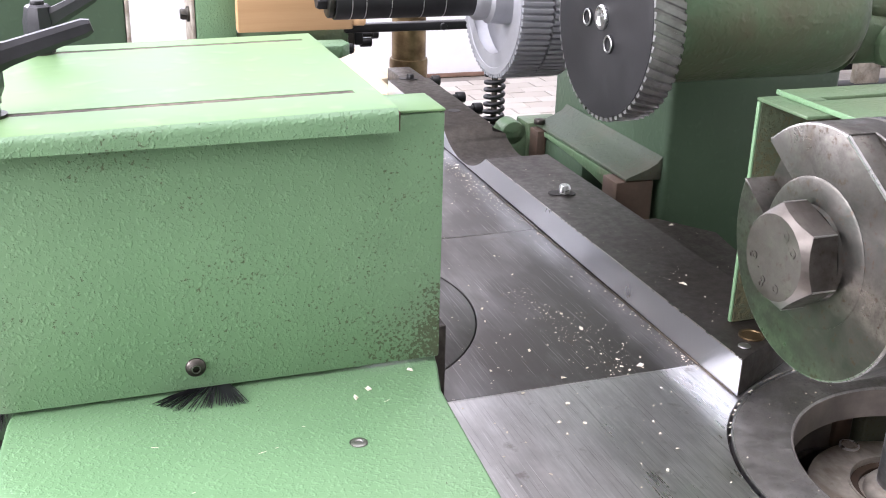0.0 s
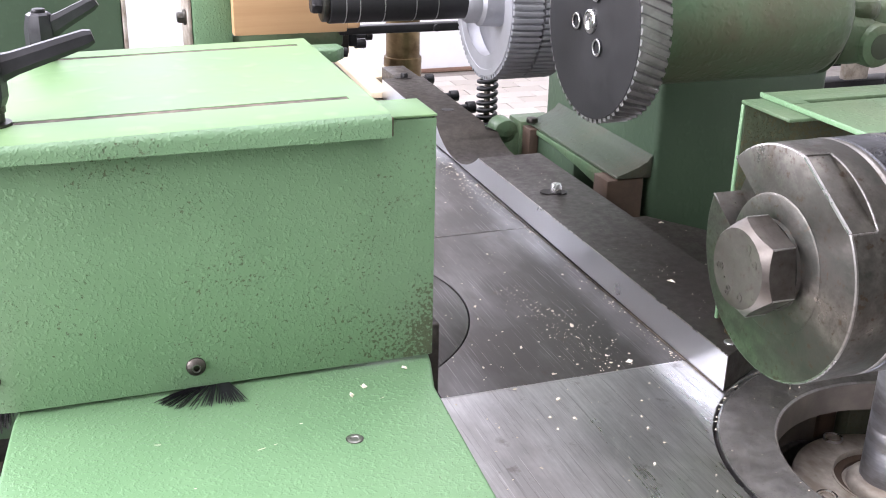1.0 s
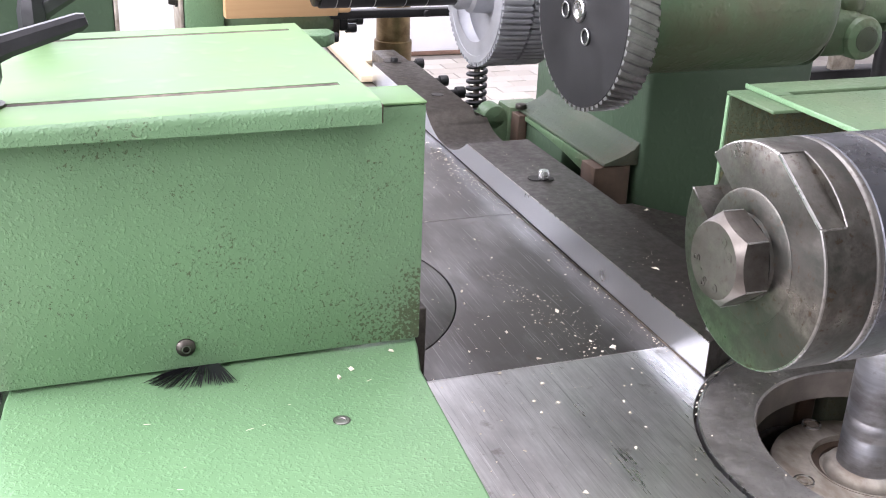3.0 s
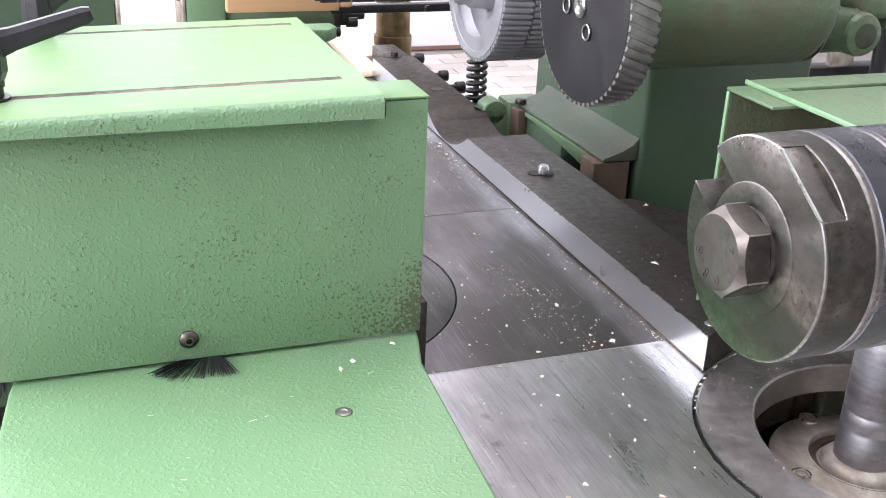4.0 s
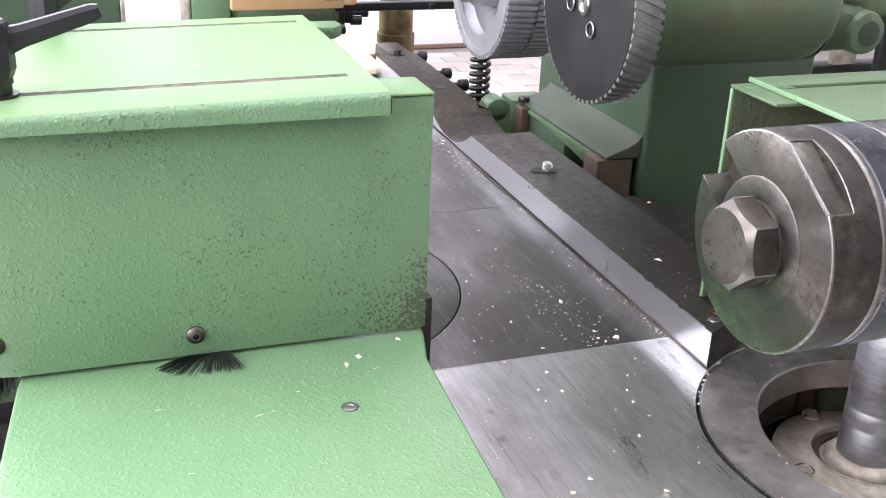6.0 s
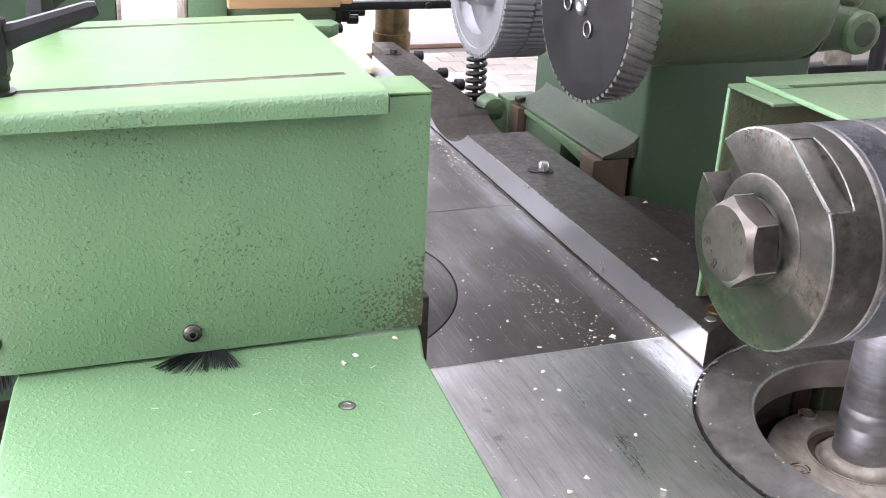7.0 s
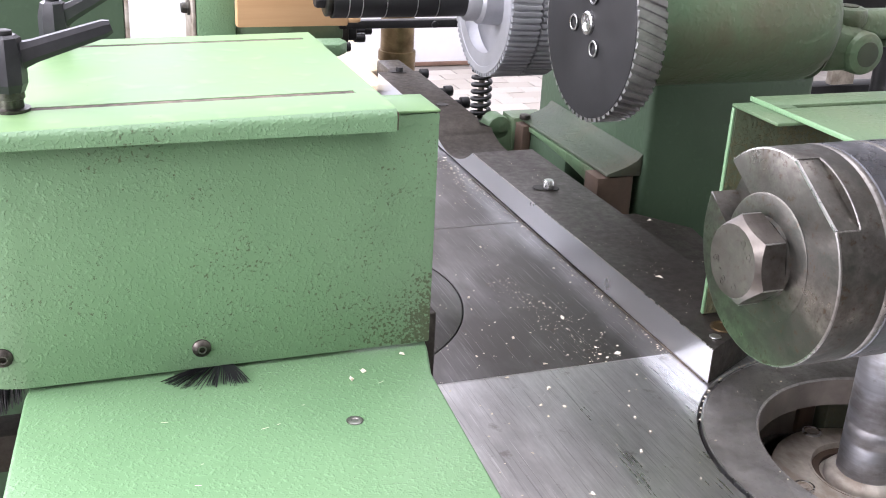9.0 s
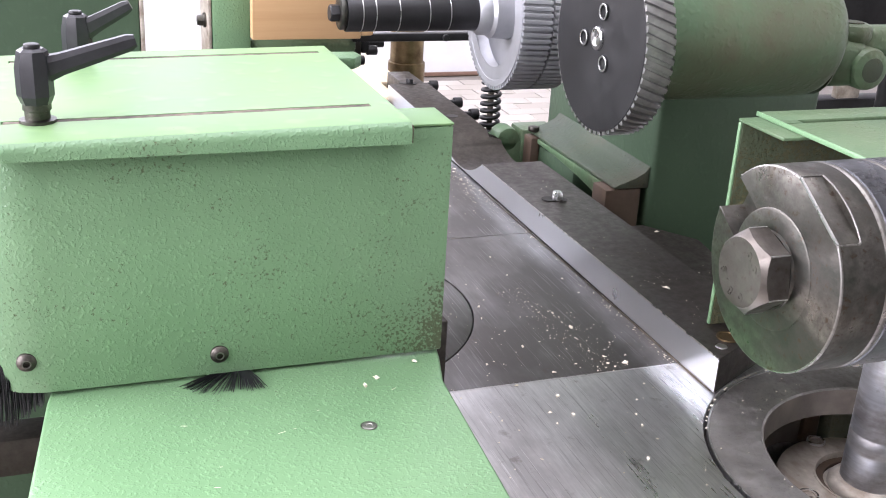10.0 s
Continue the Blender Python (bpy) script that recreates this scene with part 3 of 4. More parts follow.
# ---- left cutter hood ----
hood = thing("cutter_hood", (-0.36, 0.13, 0.044), "green hammered-paint cutter hood with rust specks and brushes", "machine hood")
HX1, HY0 = -0.2015, 0.0375
BR = 0.055
hx0 = -0.452 - BR
wall_o = [(HX1, HY0 + 0.004), (HX1, HY0)] + [(x, y) for x, y in arc(hx0 + BR, HY0 + BR, BR, 270, 180, 12)] + [(hx0, 0.244)]
wall_i = [(hx0 + 0.006, 0.244)] + [(x, y) for x, y in arc(hx0 + BR, HY0 + BR, BR - 0.006, 180, 270, 12)] + [(HX1, HY0 + 0.0065)]
hood_z0 = 0.0420
body = prism('z', wall_o[1:] + wall_i, hood_z0, 0.2010)
for v in body.verts:
    if v.co.z > 0.15:
        v.co.z += 0.017 * min(0.0, v.co.x + 0.2385)
part("front_wall", soften(body, 0.0016, 2, 50), M_HOOD, hood)
part("end_block", box(HX1 - 0.034, HX1 - 0.0004, HY0 + 0.0067, 0.0768, 0.187, 0.2005, 0.001), M_GREEN, hood)
part("end_cap", box(HX1 - 0.0345, HX1 + 0.0002, HY0 - 0.0002, 0.0775, 0.2011, 0.2028, 0.0008), M_LID, hood, "pale painted top cap")
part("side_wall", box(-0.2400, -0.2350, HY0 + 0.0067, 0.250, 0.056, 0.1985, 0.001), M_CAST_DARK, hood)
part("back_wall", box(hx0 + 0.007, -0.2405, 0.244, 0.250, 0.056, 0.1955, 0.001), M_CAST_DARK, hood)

LZ = 0.2085


def lid_z(x):
    return LZ + 0.017 * (x + 0.2385)


lx1, lx0, ly0, ly1 = -0.2345, -0.489, 0.0225, 0.256


def lid_mesh(lip):
    """Sheet lid with two long slots, a turned-down front lip and a rounded fold."""
    bm = bmesh.new()
    t = 0.0035
    s1 = (0.0640, 0.0710, -0.2485)
    s2 = (0.2300, 0.2360, -0.2440)
    rf = 0.0055
    fold = [(ly0 - 0.001 + rf * (1 - math.sin(a)), -rf * (1 - math.cos(a))) for a in [radians(q) for q in (0, 22, 45, 68, 90)]]
    ys = [(y, d) for y, d in [(ly0 - 0.001, -0.0137)] + fold[::-1]] + [(s1[0], 0), (s1[1], 0), (s2[0], 0), (s2[1], 0), (ly1, 0)]
    xs = [lx0, lx0 + 0.02, s1[2], s2[2], lx1]
    ys = ys[:5] if lip else ys[4:]
    grid = [[bm.verts.new((x, y, lid_z(x) + d + (0.016 * (lx1 - x) if d < -0.009 else 0))) for x in xs] for y, d in ys]
    for i in range(len(ys) - 1):
        for j in range(len(xs) - 1):
            y0 = ys[i][0]
            mid_x = (xs[j] + xs[j + 1]) / 2
            if abs(y0 - s1[0]) < 1e-6 and xs[1] < mid_x < s1[2]:
                continue
            if abs(y0 - s2[0]) < 1e-6 and xs[1] < mid_x < s2[2]:
                continue
            bm.faces.new((grid[i][j], grid[i][j + 1], grid[i + 1][j + 1], grid[i + 1][j]))
    bmesh.ops.recalc_face_normals(bm, faces=bm.faces)
    up = max(bm.faces, key=lambda f: f.calc_area())
    up.normal_update()
    if up.normal.z - up.normal.y < 0:
        bmesh.ops.reverse_faces(bm, faces=bm.faces)
    r = bmesh.ops.solidify(bm, geom=bm.faces[:], thickness=t)
    return bm


part("lid", lid_mesh(False), M_LID, hood, "glossy pale green lid with two slots", 50)
part("lip", lid_mesh(True), M_GREEN, hood, "turned-down hammered front lip", 50)
for y0, y1, x1 in ((0.0643, 0.0707, -0.2488), (0.2303, 0.2357, -0.2443)):
    sf = box(lx0 + 0.021, x1, y0, y1, -0.0030, -0.0003)
    for v in sf.verts:
        v.co.z += lid_z(v.co.x)
    part("slot_strip", sf, M_DIRT, hood, "rusty dirty strip under the lid slot")
seam_bm = box(lx1 + 0.0002, lx1 + 0.0011, ly0 - 0.0004, ly0 + 0.014, LZ - 0.0132, LZ - 0.0022, 0.0003)
part("rust_seam", seam_bm, M_RUST, hood, "rust-brown seam at the lid end")


def clamp_lever(px, py, pz, arm):
    lv = part("clamp_lever", lathe('z', (px, py, 0), [(0, pz + 0.011), (0.0085, pz + 0.011), (0.0105, pz + 0.016), (0.0105, pz + 0.032), (0.0085, pz + 0.0415), (0.0065, pz + 0.043), (0, pz + 0.043)], 8), M_LEVER, hood, "black clamping lever", 20)
    part("stud", rod('z', (px, py, 0), 0.0046, pz + 0.042, pz + 0.0455, 0.001, 20), M_BLACK, lv)
    part("washer", lathe('z', (px, py, 0), [(0, pz), (0.0105, pz), (0.0105, pz + 0.0018), (0.0072, pz + 0.0022), (0.0072, pz + 0.007), (0.0082, pz + 0.0075), (0.0082, pz + 0.0112), (0, pz + 0.0112)], 32), M_COLLAR, lv, "steel washer and neck")
    a = Vector((px, py, pz + 0.029))
    d = Vector(arm)
    b = a + d
    n = d.normalized()
    side = n.cross(Vector((0, 0, 1))).normalized()
    up = side.cross(n)
    bm = bmesh.new()
    rings = []
    for c, w, h in ((a + n * 0.004, 0.0052, 0.0080), (a + n * 0.016, 0.0045, 0.0062), (b - n * 0.004, 0.0040, 0.0048), (b, 0.0028, 0.0034)):
        rings.append([bm.verts.new(c + side * w * sx + up * h * sz) for sx, sz in ((-0.6, -1), (0.6, -1), (1, -0.5), (1, 0.5), (0.6, 1), (-0.6, 1), (-1, 0.5), (-1, -0.5))])
    for p, q in zip(rings, rings[1:]):
        for i in range(8):
            bm.faces.new((p[i], p[(i + 1) % 8], q[(i + 1) % 8], q[i]))
    bm.faces.new(rings[0])
    bm.faces.new(rings[-1])
    part("arm", bm, M_LEVER, lv, "", 25)


clamp_lever(-0.4487, 0.0675, lid_z(-0.4487), (0.057, 0.0, 0.0175))
clamp_lever(-0.4215, 0.2330, lid_z(-0.4215) - 0.010, (0.038, -0.004, 0.0210))

for x in (-0.3524, -0.4668):
    y = HY0 if x > -0.452 else HY0 + 0.0018
    z = 0.0568 if x > -0.4 else 0.0640
    sc = part("cap_screw", lathe('y', (x, 0, z), [(0, y + 0.001), (0.0060, y + 0.001), (0.0058, y - 0.0012), (0.0040, y - 0.0030), (0.0026, y - 0.0034), (0.0023, y - 0.0014), (0, y - 0.0014)], 28), M_SCREW, hood, "grimy domed socket screw")
    part("socket_rim", lathe('y', (x, 0, z), [(0.0019, y - 0.0032), (0.0028, y - 0.0032), (0.0027, y - 0.0037), (0.0021, y - 0.0037), (0.0019, y - 0.0032)], 20), M_WORN, sc, "bright worn socket rim")


def bristles(n, spot):
    rng = random.Random(n)
    bm = bmesh.new()
    for i in range(n):
        root, tip = spot(rng)
        mid_p = (Vector(root) + Vector(tip)) / 2 + Vector((0, -0.002, 0.002)) * rng.random()
        add(bm, sweep([root, mid_p, tip], 0.00035, 3, 0.0002))
    return bm


def left_spot(rng):
    u = rng.random()
    x = -0.525 + 0.068 * u
    y = 0.0465 + (0.016 * ((-0.48 - x) / 0.03) ** 2 if x < -0.48 else 0)
    return (x, y, 0.060), (x + 0.006 * (rng.random() - 0.3) - 0.004, y - 0.006 * rng.random(), 0.018 + 0.006 * rng.random() + 0.014 * max(0, u - 0.72) / 0.28)


def mid_spot(rng):
    u = rng.random() ** 0.8
    x = -0.3565 + 0.0230 * u
    a = -1.36 + 1.85 * u ** 1.5
    L = 0.0125 + 0.007 * rng.random() + (0.006 if u < 0.55 else 0)
    return (x, 0.0385, 0.0424), (x + L * math.sin(a), 0.036 - L * math.cos(a) * 1.15, 0.0404)


part("brush", bristles(420, left_spot), M_BRISTLE, hood, "black bristle brush under the hood edge")
part("brush", bristles(115, mid_spot), M_BRISTLE, hood, "splayed black bristle tuft")

# ---- green base plate under the hood ----
slide = thing("cover_plate", (-0.345, -0.05, 0.0), "smooth green painted cover plate with a countersunk screw", "cover plate")
po = [(-0.2010, 0.050), (-0.2039, 0.034), (-0.2123, 0.0021), (-0.2209, -0.1526), (-0.2300, -0.30), (-0.490, -0.30), (-0.4683, -0.0759), (-0.4576, 0.0311), (-0.4540, 0.050)]
part("plate", prism('z', po, 0.0303, 0.0395, 0.0022, 3), M_PLATE, slide)
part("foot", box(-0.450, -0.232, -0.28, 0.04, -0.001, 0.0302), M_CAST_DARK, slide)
part("recess", rod('z', (-0.2753, -0.0427, 0), 0.0052, 0.0393, 0.03965, 0, 28), M_WORN, slide, "pale chipped screw seat")
part("screw", lathe('z', (-0.2753, -0.0427, 0), [(0, 0.0396), (0.0044, 0.0396), (0.0044, 0.0398), (0.0038, 0.0400), (0.0024, 0.0401), (0.0020, 0.0397), (0, 0.0397)], 28), M_RING, slide, "recessed steel screw")

rs = random.Random(11)
for i in range(7):
    sx, sy = -0.395 + 0.15 * rs.random(), -0.085 + 0.085 * rs.random()
    sl_, sa = 0.0007 + 0.0018 * rs.random(), rs.random() * 1.2 - 0.3
    bm = box(-sl_, sl_, -0.00018, 0.00018, 0, 0.00012)
    bm.transform(Matrix.Translation((sx, sy, 0.0395)) @ Matrix.Rotation(sa, 4, 'Z'))
    part("scratch", bm, M_CHIP, slide, "pale scratch in the paint")

rail = thing("cross_rail", (-0.60, 0.1, -0.05), "dark brown steel rail beside the cover plate", "rail")
part("rail", box(-0.78, -0.4305, 0.058, 0.085, -0.0265, 0.0, 0.0015), M_BARTOP, rail)
part("support", box(-0.455, -0.43, 0.066, 0.10, FLOOR, -0.0270, 0.002), M_BROWN, rail, "brown timber-coloured upright")
part("pad", box(-0.78, -0.53, 0.10, 0.16, FLOOR, 0.010, 0.004), M_GREEN, rail, "light green casting")

# ---- top arbor with hexagon bolt ----
AC = (0, -0.3446, 0.2647)
AR = 0.0300
arbor = thing("top_arbor", (-0.1, -0.3446, 0.2647), "blued steel cutter arbor with a notched end collar", "arbor")
x0 = -0.2469


def notched_collar():
    """End collar with two spanner flats and a step cut from its rim."""
    bm = bmesh.new()
    n = 120
    ch = 0.0006
    w = 0.0144
    rings = []
    for (dx, k) in ((0.0, AR - ch), (ch * 0.35, AR - ch * 0.35), (ch, AR), (w * 0.5, AR), (w, AR)):
        ring = []
        for i in range(n):
            a = 2 * math.pi * i / n
            r = k
            u, v = r * math.cos(a), r * math.sin(a)
            ring.append(bm.verts.new((x0 + dx, AC[1] + u, AC[2] + v)))
        rings.append(ring)
    for a, b in zip(rings, rings[1:]):
        for i in range(n):
            bm.faces.new((a[i], a[(i + 1) % n], b[(i + 1) % n], b[i]))
    bm.faces.new(rings[0])
    bm.faces.new(rings[-1])
    return bm


collar = notched_collar()
col_ob = part("end_collar", collar, M_COLLAR, arbor, "oily steel end collar with spanner notch")


def cut(ob, bm, name="cutter"):
    """Takes the body bm away from ob for good."""
    base_v = BASE[ob]
    bm.transform(Matrix.Translation(-base_v))
    bmesh.ops.recalc_face_normals(bm, faces=bm.faces)
    me = bpy.data.meshes.new(name)
    bm.to_mesh(me)
    bm.free()
    tool = new(name, me)
    tool.parent = ob.parent
    mod = ob.modifiers.new("cut", 'BOOLEAN')
    mod.object, mod.operation, mod.solver = tool, 'DIFFERENCE', 'EXACT'
    dg = bpy.context.evaluated_depsgraph_get()
    dg.update()
    res = bpy.data.meshes.new_from_object(ob.evaluated_get(dg))
    ob.modifiers.remove(mod)
    old = ob.data
    ob.data = res
    bpy.data.objects.remove(tool)
    bpy.data.meshes.remove(old)
    b2 = bmesh.new()
    b2.from_mesh(res)
    for f in b2.faces:
        f.smooth = True
    for e in b2.edges:
        e.smooth = len(e.link_faces) == 2 and e.calc_face_angle(0) < radians(30)
    b2.to_mesh(res)
    b2.free()


# slot cut across the rim on the far upper side
slot_cut = box(-0.014, 0.0085, 0.010, 0.060, -0.0079, 0.0065)
slot_cut.transform(Matrix.Translation((x0, AC[1], AC[2])) @ Matrix.Rotation(radians(33), 4, 'X'))
cut(col_ob, slot_cut)
# spanner flat on the near upper side
flat = box(-0.030, 0.0072, -0.03, 0.03, 0.0, 0.06)
flat.transform(Matrix.Translation((x0, AC[1], AC[2])) @ Matrix.Rotation(radians(33.3), 4, 'X') @ Matrix.Translation((0, 0, 0.0277)))
cut(col_ob, flat)
col_ob.data.materials.append(M_WORN)
for p in col_ob.data.polygons:
    c = p.center + BASE[col_ob]
    r = math.hypot(c.y - AC[1], c.z - AC[2])
    if c.x < x0 + 0.0008 and r > AR - 0.0010 and 0.25 < abs(p.normal.x) < 0.97:
        p.material_index = 1
ce = box(-0.0003, 0.0004, -0.0112, 0.0112, -0.0004, 0.0002)
ce.transform(Matrix.Translation((x0, AC[1], AC[2])) @ Matrix.Rotation(radians(33.3), 4, 'X') @ Matrix.Translation((0, 0, 0.0277)))
part("worn_edge", ce, M_EDGE, arbor, "bright worn edge of the flat")


def rim_point(deg, dx, r=AR):
    return (x0 + dx, AC[1] + r * math.cos(radians(deg)), AC[2] + r * math.sin(radians(deg)))


part("worn_edge", sweep([rim_point(101.0 + 44.6 * i / 12, 0.0073) for i in range(13)], 0.00032, 6), M_WORN, arbor, "bright worn edge of the flat")
for q in (100.6, 146.0):
    part("worn_edge", sweep([rim_point(q, 0.0004), rim_point(q, 0.0071)], 0.00028, 6), M_WORN, arbor)
part("worn_edge", sweep([rim_point(46.5, 0.0003), rim_point(62.0, 0.0003, 0.0165)], 0.00026, 6), M_WORN, arbor)
part("worn_edge", sweep([rim_point(17.5, 0.0003), rim_point(9.0, 0.0003, 0.0205)], 0.00026, 6), M_WORN, arbor)
xx = x0 + 0.0146
for i, w in enumerate((0.0146, 0.030, 0.045, 0.060, 0.060, 0.083)):
    ringp = part("spacer_ring", lathe('x', AC, [(0, xx + 0.0026), (AR - 0.0004, xx + 0.0026), (AR, xx + 0.0030), (AR, xx + w), (0, xx + w)], 96), M_ARBOR, arbor)
    # paler steel on each chamfer paints in its sky reflection
    part("bright_edge", lathe('x', AC, [(AR - 0.004, xx + 0.0001), (AR - 0.0008, xx + 0.0001), (AR - 0.0001, xx + 0.0007), (AR + 0.0001, xx + 0.0013), (AR - 0.0002, xx + 0.0025), (AR - 0.004, xx + 0.0025), (AR - 0.004, xx + 0.0001)], 96), M_WORN, ringp, "bright polished chamfer with the sky glint in its colour")
    xx += w + 0.0002
bearing = part("bearing_block", joined(rod('x', AC, 0.05, xx, xx + 0.12, 0.004, 64), box(xx + 0.01, xx + 0.11, AC[1] - 0.06, AC[1] + 0.06, -0.10, AC[2], 0.006)), M_CAST, arbor, "green cast bearing block")
part("hub_boss", lathe('x', AC, [(0, x0 - 0.0014), (0.0112, x0 - 0.0014), (0.0115, x0 - 0.0004), (0.0172, x0 - 0.0004), (0.0178, x0 - 0.0001), (0.0178, x0 + 0.001), (0, x0 + 0.001)], 64), M_COLLAR, arbor)
hexb = part("hex_bolt", hexagon('x', AC, 0.0218, x0 - 0.0104, x0 - 0.0016, 19.5, 0.0014), M_HEX, arbor, "worn steel hexagon bolt head", 28)
hexb.data.materials.append(M_SCREW)
for p in hexb.data.polygons:
    if 0.25 < abs(p.normal.x) < 0.97:
        p.material_index = 1
for i in range(6):
    a = radians(60 * i + 19.5)
    hr = 0.0218 / math.sqrt(3) - 0.0001
    e0 = at_axis('x', AC, x0 - 0.0078, hr * math.cos(a), hr * math.sin(a))
    e1 = at_axis('x', AC, x0 - 0.0018, hr * math.cos(a), hr * math.sin(a))
    part("worn_corner", sweep([e0, e1], 0.00030, 6, 0.00018), M_EDGE, hexb, "bright worn corner")


def raised_glyph(text, size, angle, r):
    cu = bpy.data.curves.new("mark", 'FONT')
    cu.body, cu.size, cu.extrude, cu.align_x, cu.align_y = text, size, 0.00008, 'CENTER', 'CENTER'
    tmp = bpy.data.objects.new("mark", cu)
    dg = bpy.context.evaluated_depsgraph_get()
    scene.collection.objects.link(tmp)
    dg.update()
    me = bpy.data.meshes.new_from_object(tmp.evaluated_get(dg))
    bpy.data.objects.remove(tmp)
    bm = bmesh.new()
    bm.from_mesh(me)
    bpy.data.meshes.remove(me)
    face = Matrix(((0, 0, -1, 0), (-1, 0, 0, 0), (0, 1, 0, 0), (0, 0, 0, 1)))
    a = radians(angle)
    m = Matrix.Translation((x0 - 0.0105, AC[1] - r * math.cos(a), AC[2] + r * math.sin(a))) @ face @ Matrix.Rotation(a - math.pi / 2, 4, 'Z')
    bm.transform(m)
    part("raised_mark", bm, M_HEX, hexb, "", 0)


for ch, ang in (("8", 195), (".", 222), ("8", 248)):
    raised_glyph(ch, 0.0042, ang, 0.0072)
for ang in (28, 62, 288):
    c = (0, AC[1] - 0.0072 * math.cos(radians(ang)), AC[2] + 0.0072 * math.sin(radians(ang)))
    part("raised_mark", lathe('x', c, [(0.0005, x0 - 0.0104), (0.0005, x0 - 0.01052), (0.0012, x0 - 0.01052), (0.0012, x0 - 0.0104), (0.0005, x0 - 0.0104)], 14), M_HEX, hexb)

# ---- right spindle guard ----
guard = thing("spindle_guard", (0.15, 0.0, 0.029), "green sheet-metal spindle guard, rusty inside", "machine hood")
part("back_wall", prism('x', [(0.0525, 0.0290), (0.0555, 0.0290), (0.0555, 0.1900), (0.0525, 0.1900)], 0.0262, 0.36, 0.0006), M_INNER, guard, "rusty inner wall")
part("wall_edge", box(0.0242, 0.0260, 0.0530, 0.0560, 0.0290, 0.1902, 0.0006), M_GREEN, guard, "bright green folded edge")
part("top_strip", box(0.0238, 0.0560, 0.0024, 0.0560, 0.1904, 0.1930, 0.001), M_GUARD_SHADED, guard)


def guard_lid():
    bm = joined(box(0.0420, 0.36, -0.115, 0.0258, 0.1932, 0.1962, 0.001), box(0.0420, 0.0562, 0.0259, 0.0335, 0.1932, 0.1962), box(0.0420, 0.36, 0.0336, 0.0590, 0.1932, 0.1962, 0.001))
    return bm


part("lid", guard_lid(), M_GUARD_SHADED, guard, "green slotted guard lid")
part("lid_edge", box(0.0404, 0.0419, -0.115, 0.0590, 0.1931, 0.1967, 0.0006), M_GREEN, guard, "bright worn lid edge")
part("side_panel", box(0.357, 0.361, -0.115, 0.030, -0.0, 0.1930, 0.001), M_CAST, guard)

# ---- machine column behind the guard ----
colm = thing("machine_column", (0.27, 0.55, -0.09), "green cast machine column on a footed flange", "machine column")
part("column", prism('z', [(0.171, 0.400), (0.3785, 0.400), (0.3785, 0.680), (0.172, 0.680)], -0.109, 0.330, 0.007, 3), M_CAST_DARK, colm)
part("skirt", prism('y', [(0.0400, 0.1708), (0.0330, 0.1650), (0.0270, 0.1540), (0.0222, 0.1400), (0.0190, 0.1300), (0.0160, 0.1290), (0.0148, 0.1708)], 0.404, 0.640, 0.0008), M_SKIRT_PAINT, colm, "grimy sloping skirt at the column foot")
# arched web under the flange
web = [(0.438, 0.0142), (0.612, 0.0142)] + [(0.612 - 0.174 * i / 16, 0.008 - 0.014 * (i / 16.0) ** 2.0) for i in range(17)]
part("web", prism('x', web, 0.1290, 0.138, 0.001), M_CAST, colm, "pale green arched web")
part("drum", box(0.134, 0.1700, 0.515, 0.64, -0.109, 0.0045, 0.004), M_CAST_DARK, colm)
for y0, y1, xa, xb in ((0.405, 0.437, 0.1195, 0.163), (0.6135, 0.637, 0.1215, 0.1335)):
    part("spacer", box(xa, xb, y0, y1, -0.109, 0.0145, 0.0015), M_RUST, colm, "rust-brown spacer block")
part("cap", rod('z', (0.130, 0.628, 0), 0.007, 0.0196, 0.0260, 0.0015, 24), M_BARTOP, colm)
part("side_lug", joined(box(0.088, 0.1345, 0.645, 0.690, -0.109, 0.004, 0.004), box(0.1205, 0.171, 0.641, 0.680, -0.109, 0.018, 0.003), rod('y', (0.104, 0, 0.004), 0.016, 0.645, 0.675, 0.003, 32)), M_CAST, colm, "rounded green lug")


# ---- gear arm and feed roller ----
DC = (0, 0.1850, 0.2258)
arm = thing("gear_housing", (0.1, 0.2, 0.23), "green cast feed roller housing with ribs", "gear housing")
CR = 0.0545
part("barrel", lathe('x', (0, 0.205, 0.2245), [(0, 0.003), (CR - 0.006, 0.003), (CR, 0.008), (CR, 0.180), (CR - 0.002, 0.187), (CR - 0.007, 0.1935), (CR - 0.016, 0.197), (0, 0.197)], 72), M_CAST, arm)
for x in (0.075, 0.128):
    part("rib", box(x, x + 0.018, 0.165, 0.245, 0.262, 0.3590, 0.004), M_CAST, arm)
part("bridge", box(0.06, 0.19, 0.20, 0.398, 0.262, 0.31, 0.01), M_CAST, arm)
part("top_arm", joined(box(0.065, 0.155, 0.150, 0.47, 0.3592, 0.400, 0.008), box(0.175, 0.30, 0.41, 0.60, 0.3302, 0.400, 0.008)), M_CAST, arm, "green cast arm carrying the roller housing")
UZ = 0.200
part("neck", lathe('x', (0, 0.205, UZ + 0.004), [(0, 0.1975), (0.034, 0.1975), (0.032, 0.201), (0.027, 0.206), (0.023, 0.212), (0.022, 0.222), (0.0, 0.222)], 48), M_CAST, arm)
yoke = joined(box(0.200, 0.246, 0.182, 0.230, UZ - 0.021, UZ + 0.019, 0.011, 4), rod('y', (0.242, 0, UZ - 0.004), 0.019, 0.176, 0.236, 0.005, 40))
uj = part("universal_joint", yoke, M_CAST, arm, "green painted universal joint yoke")
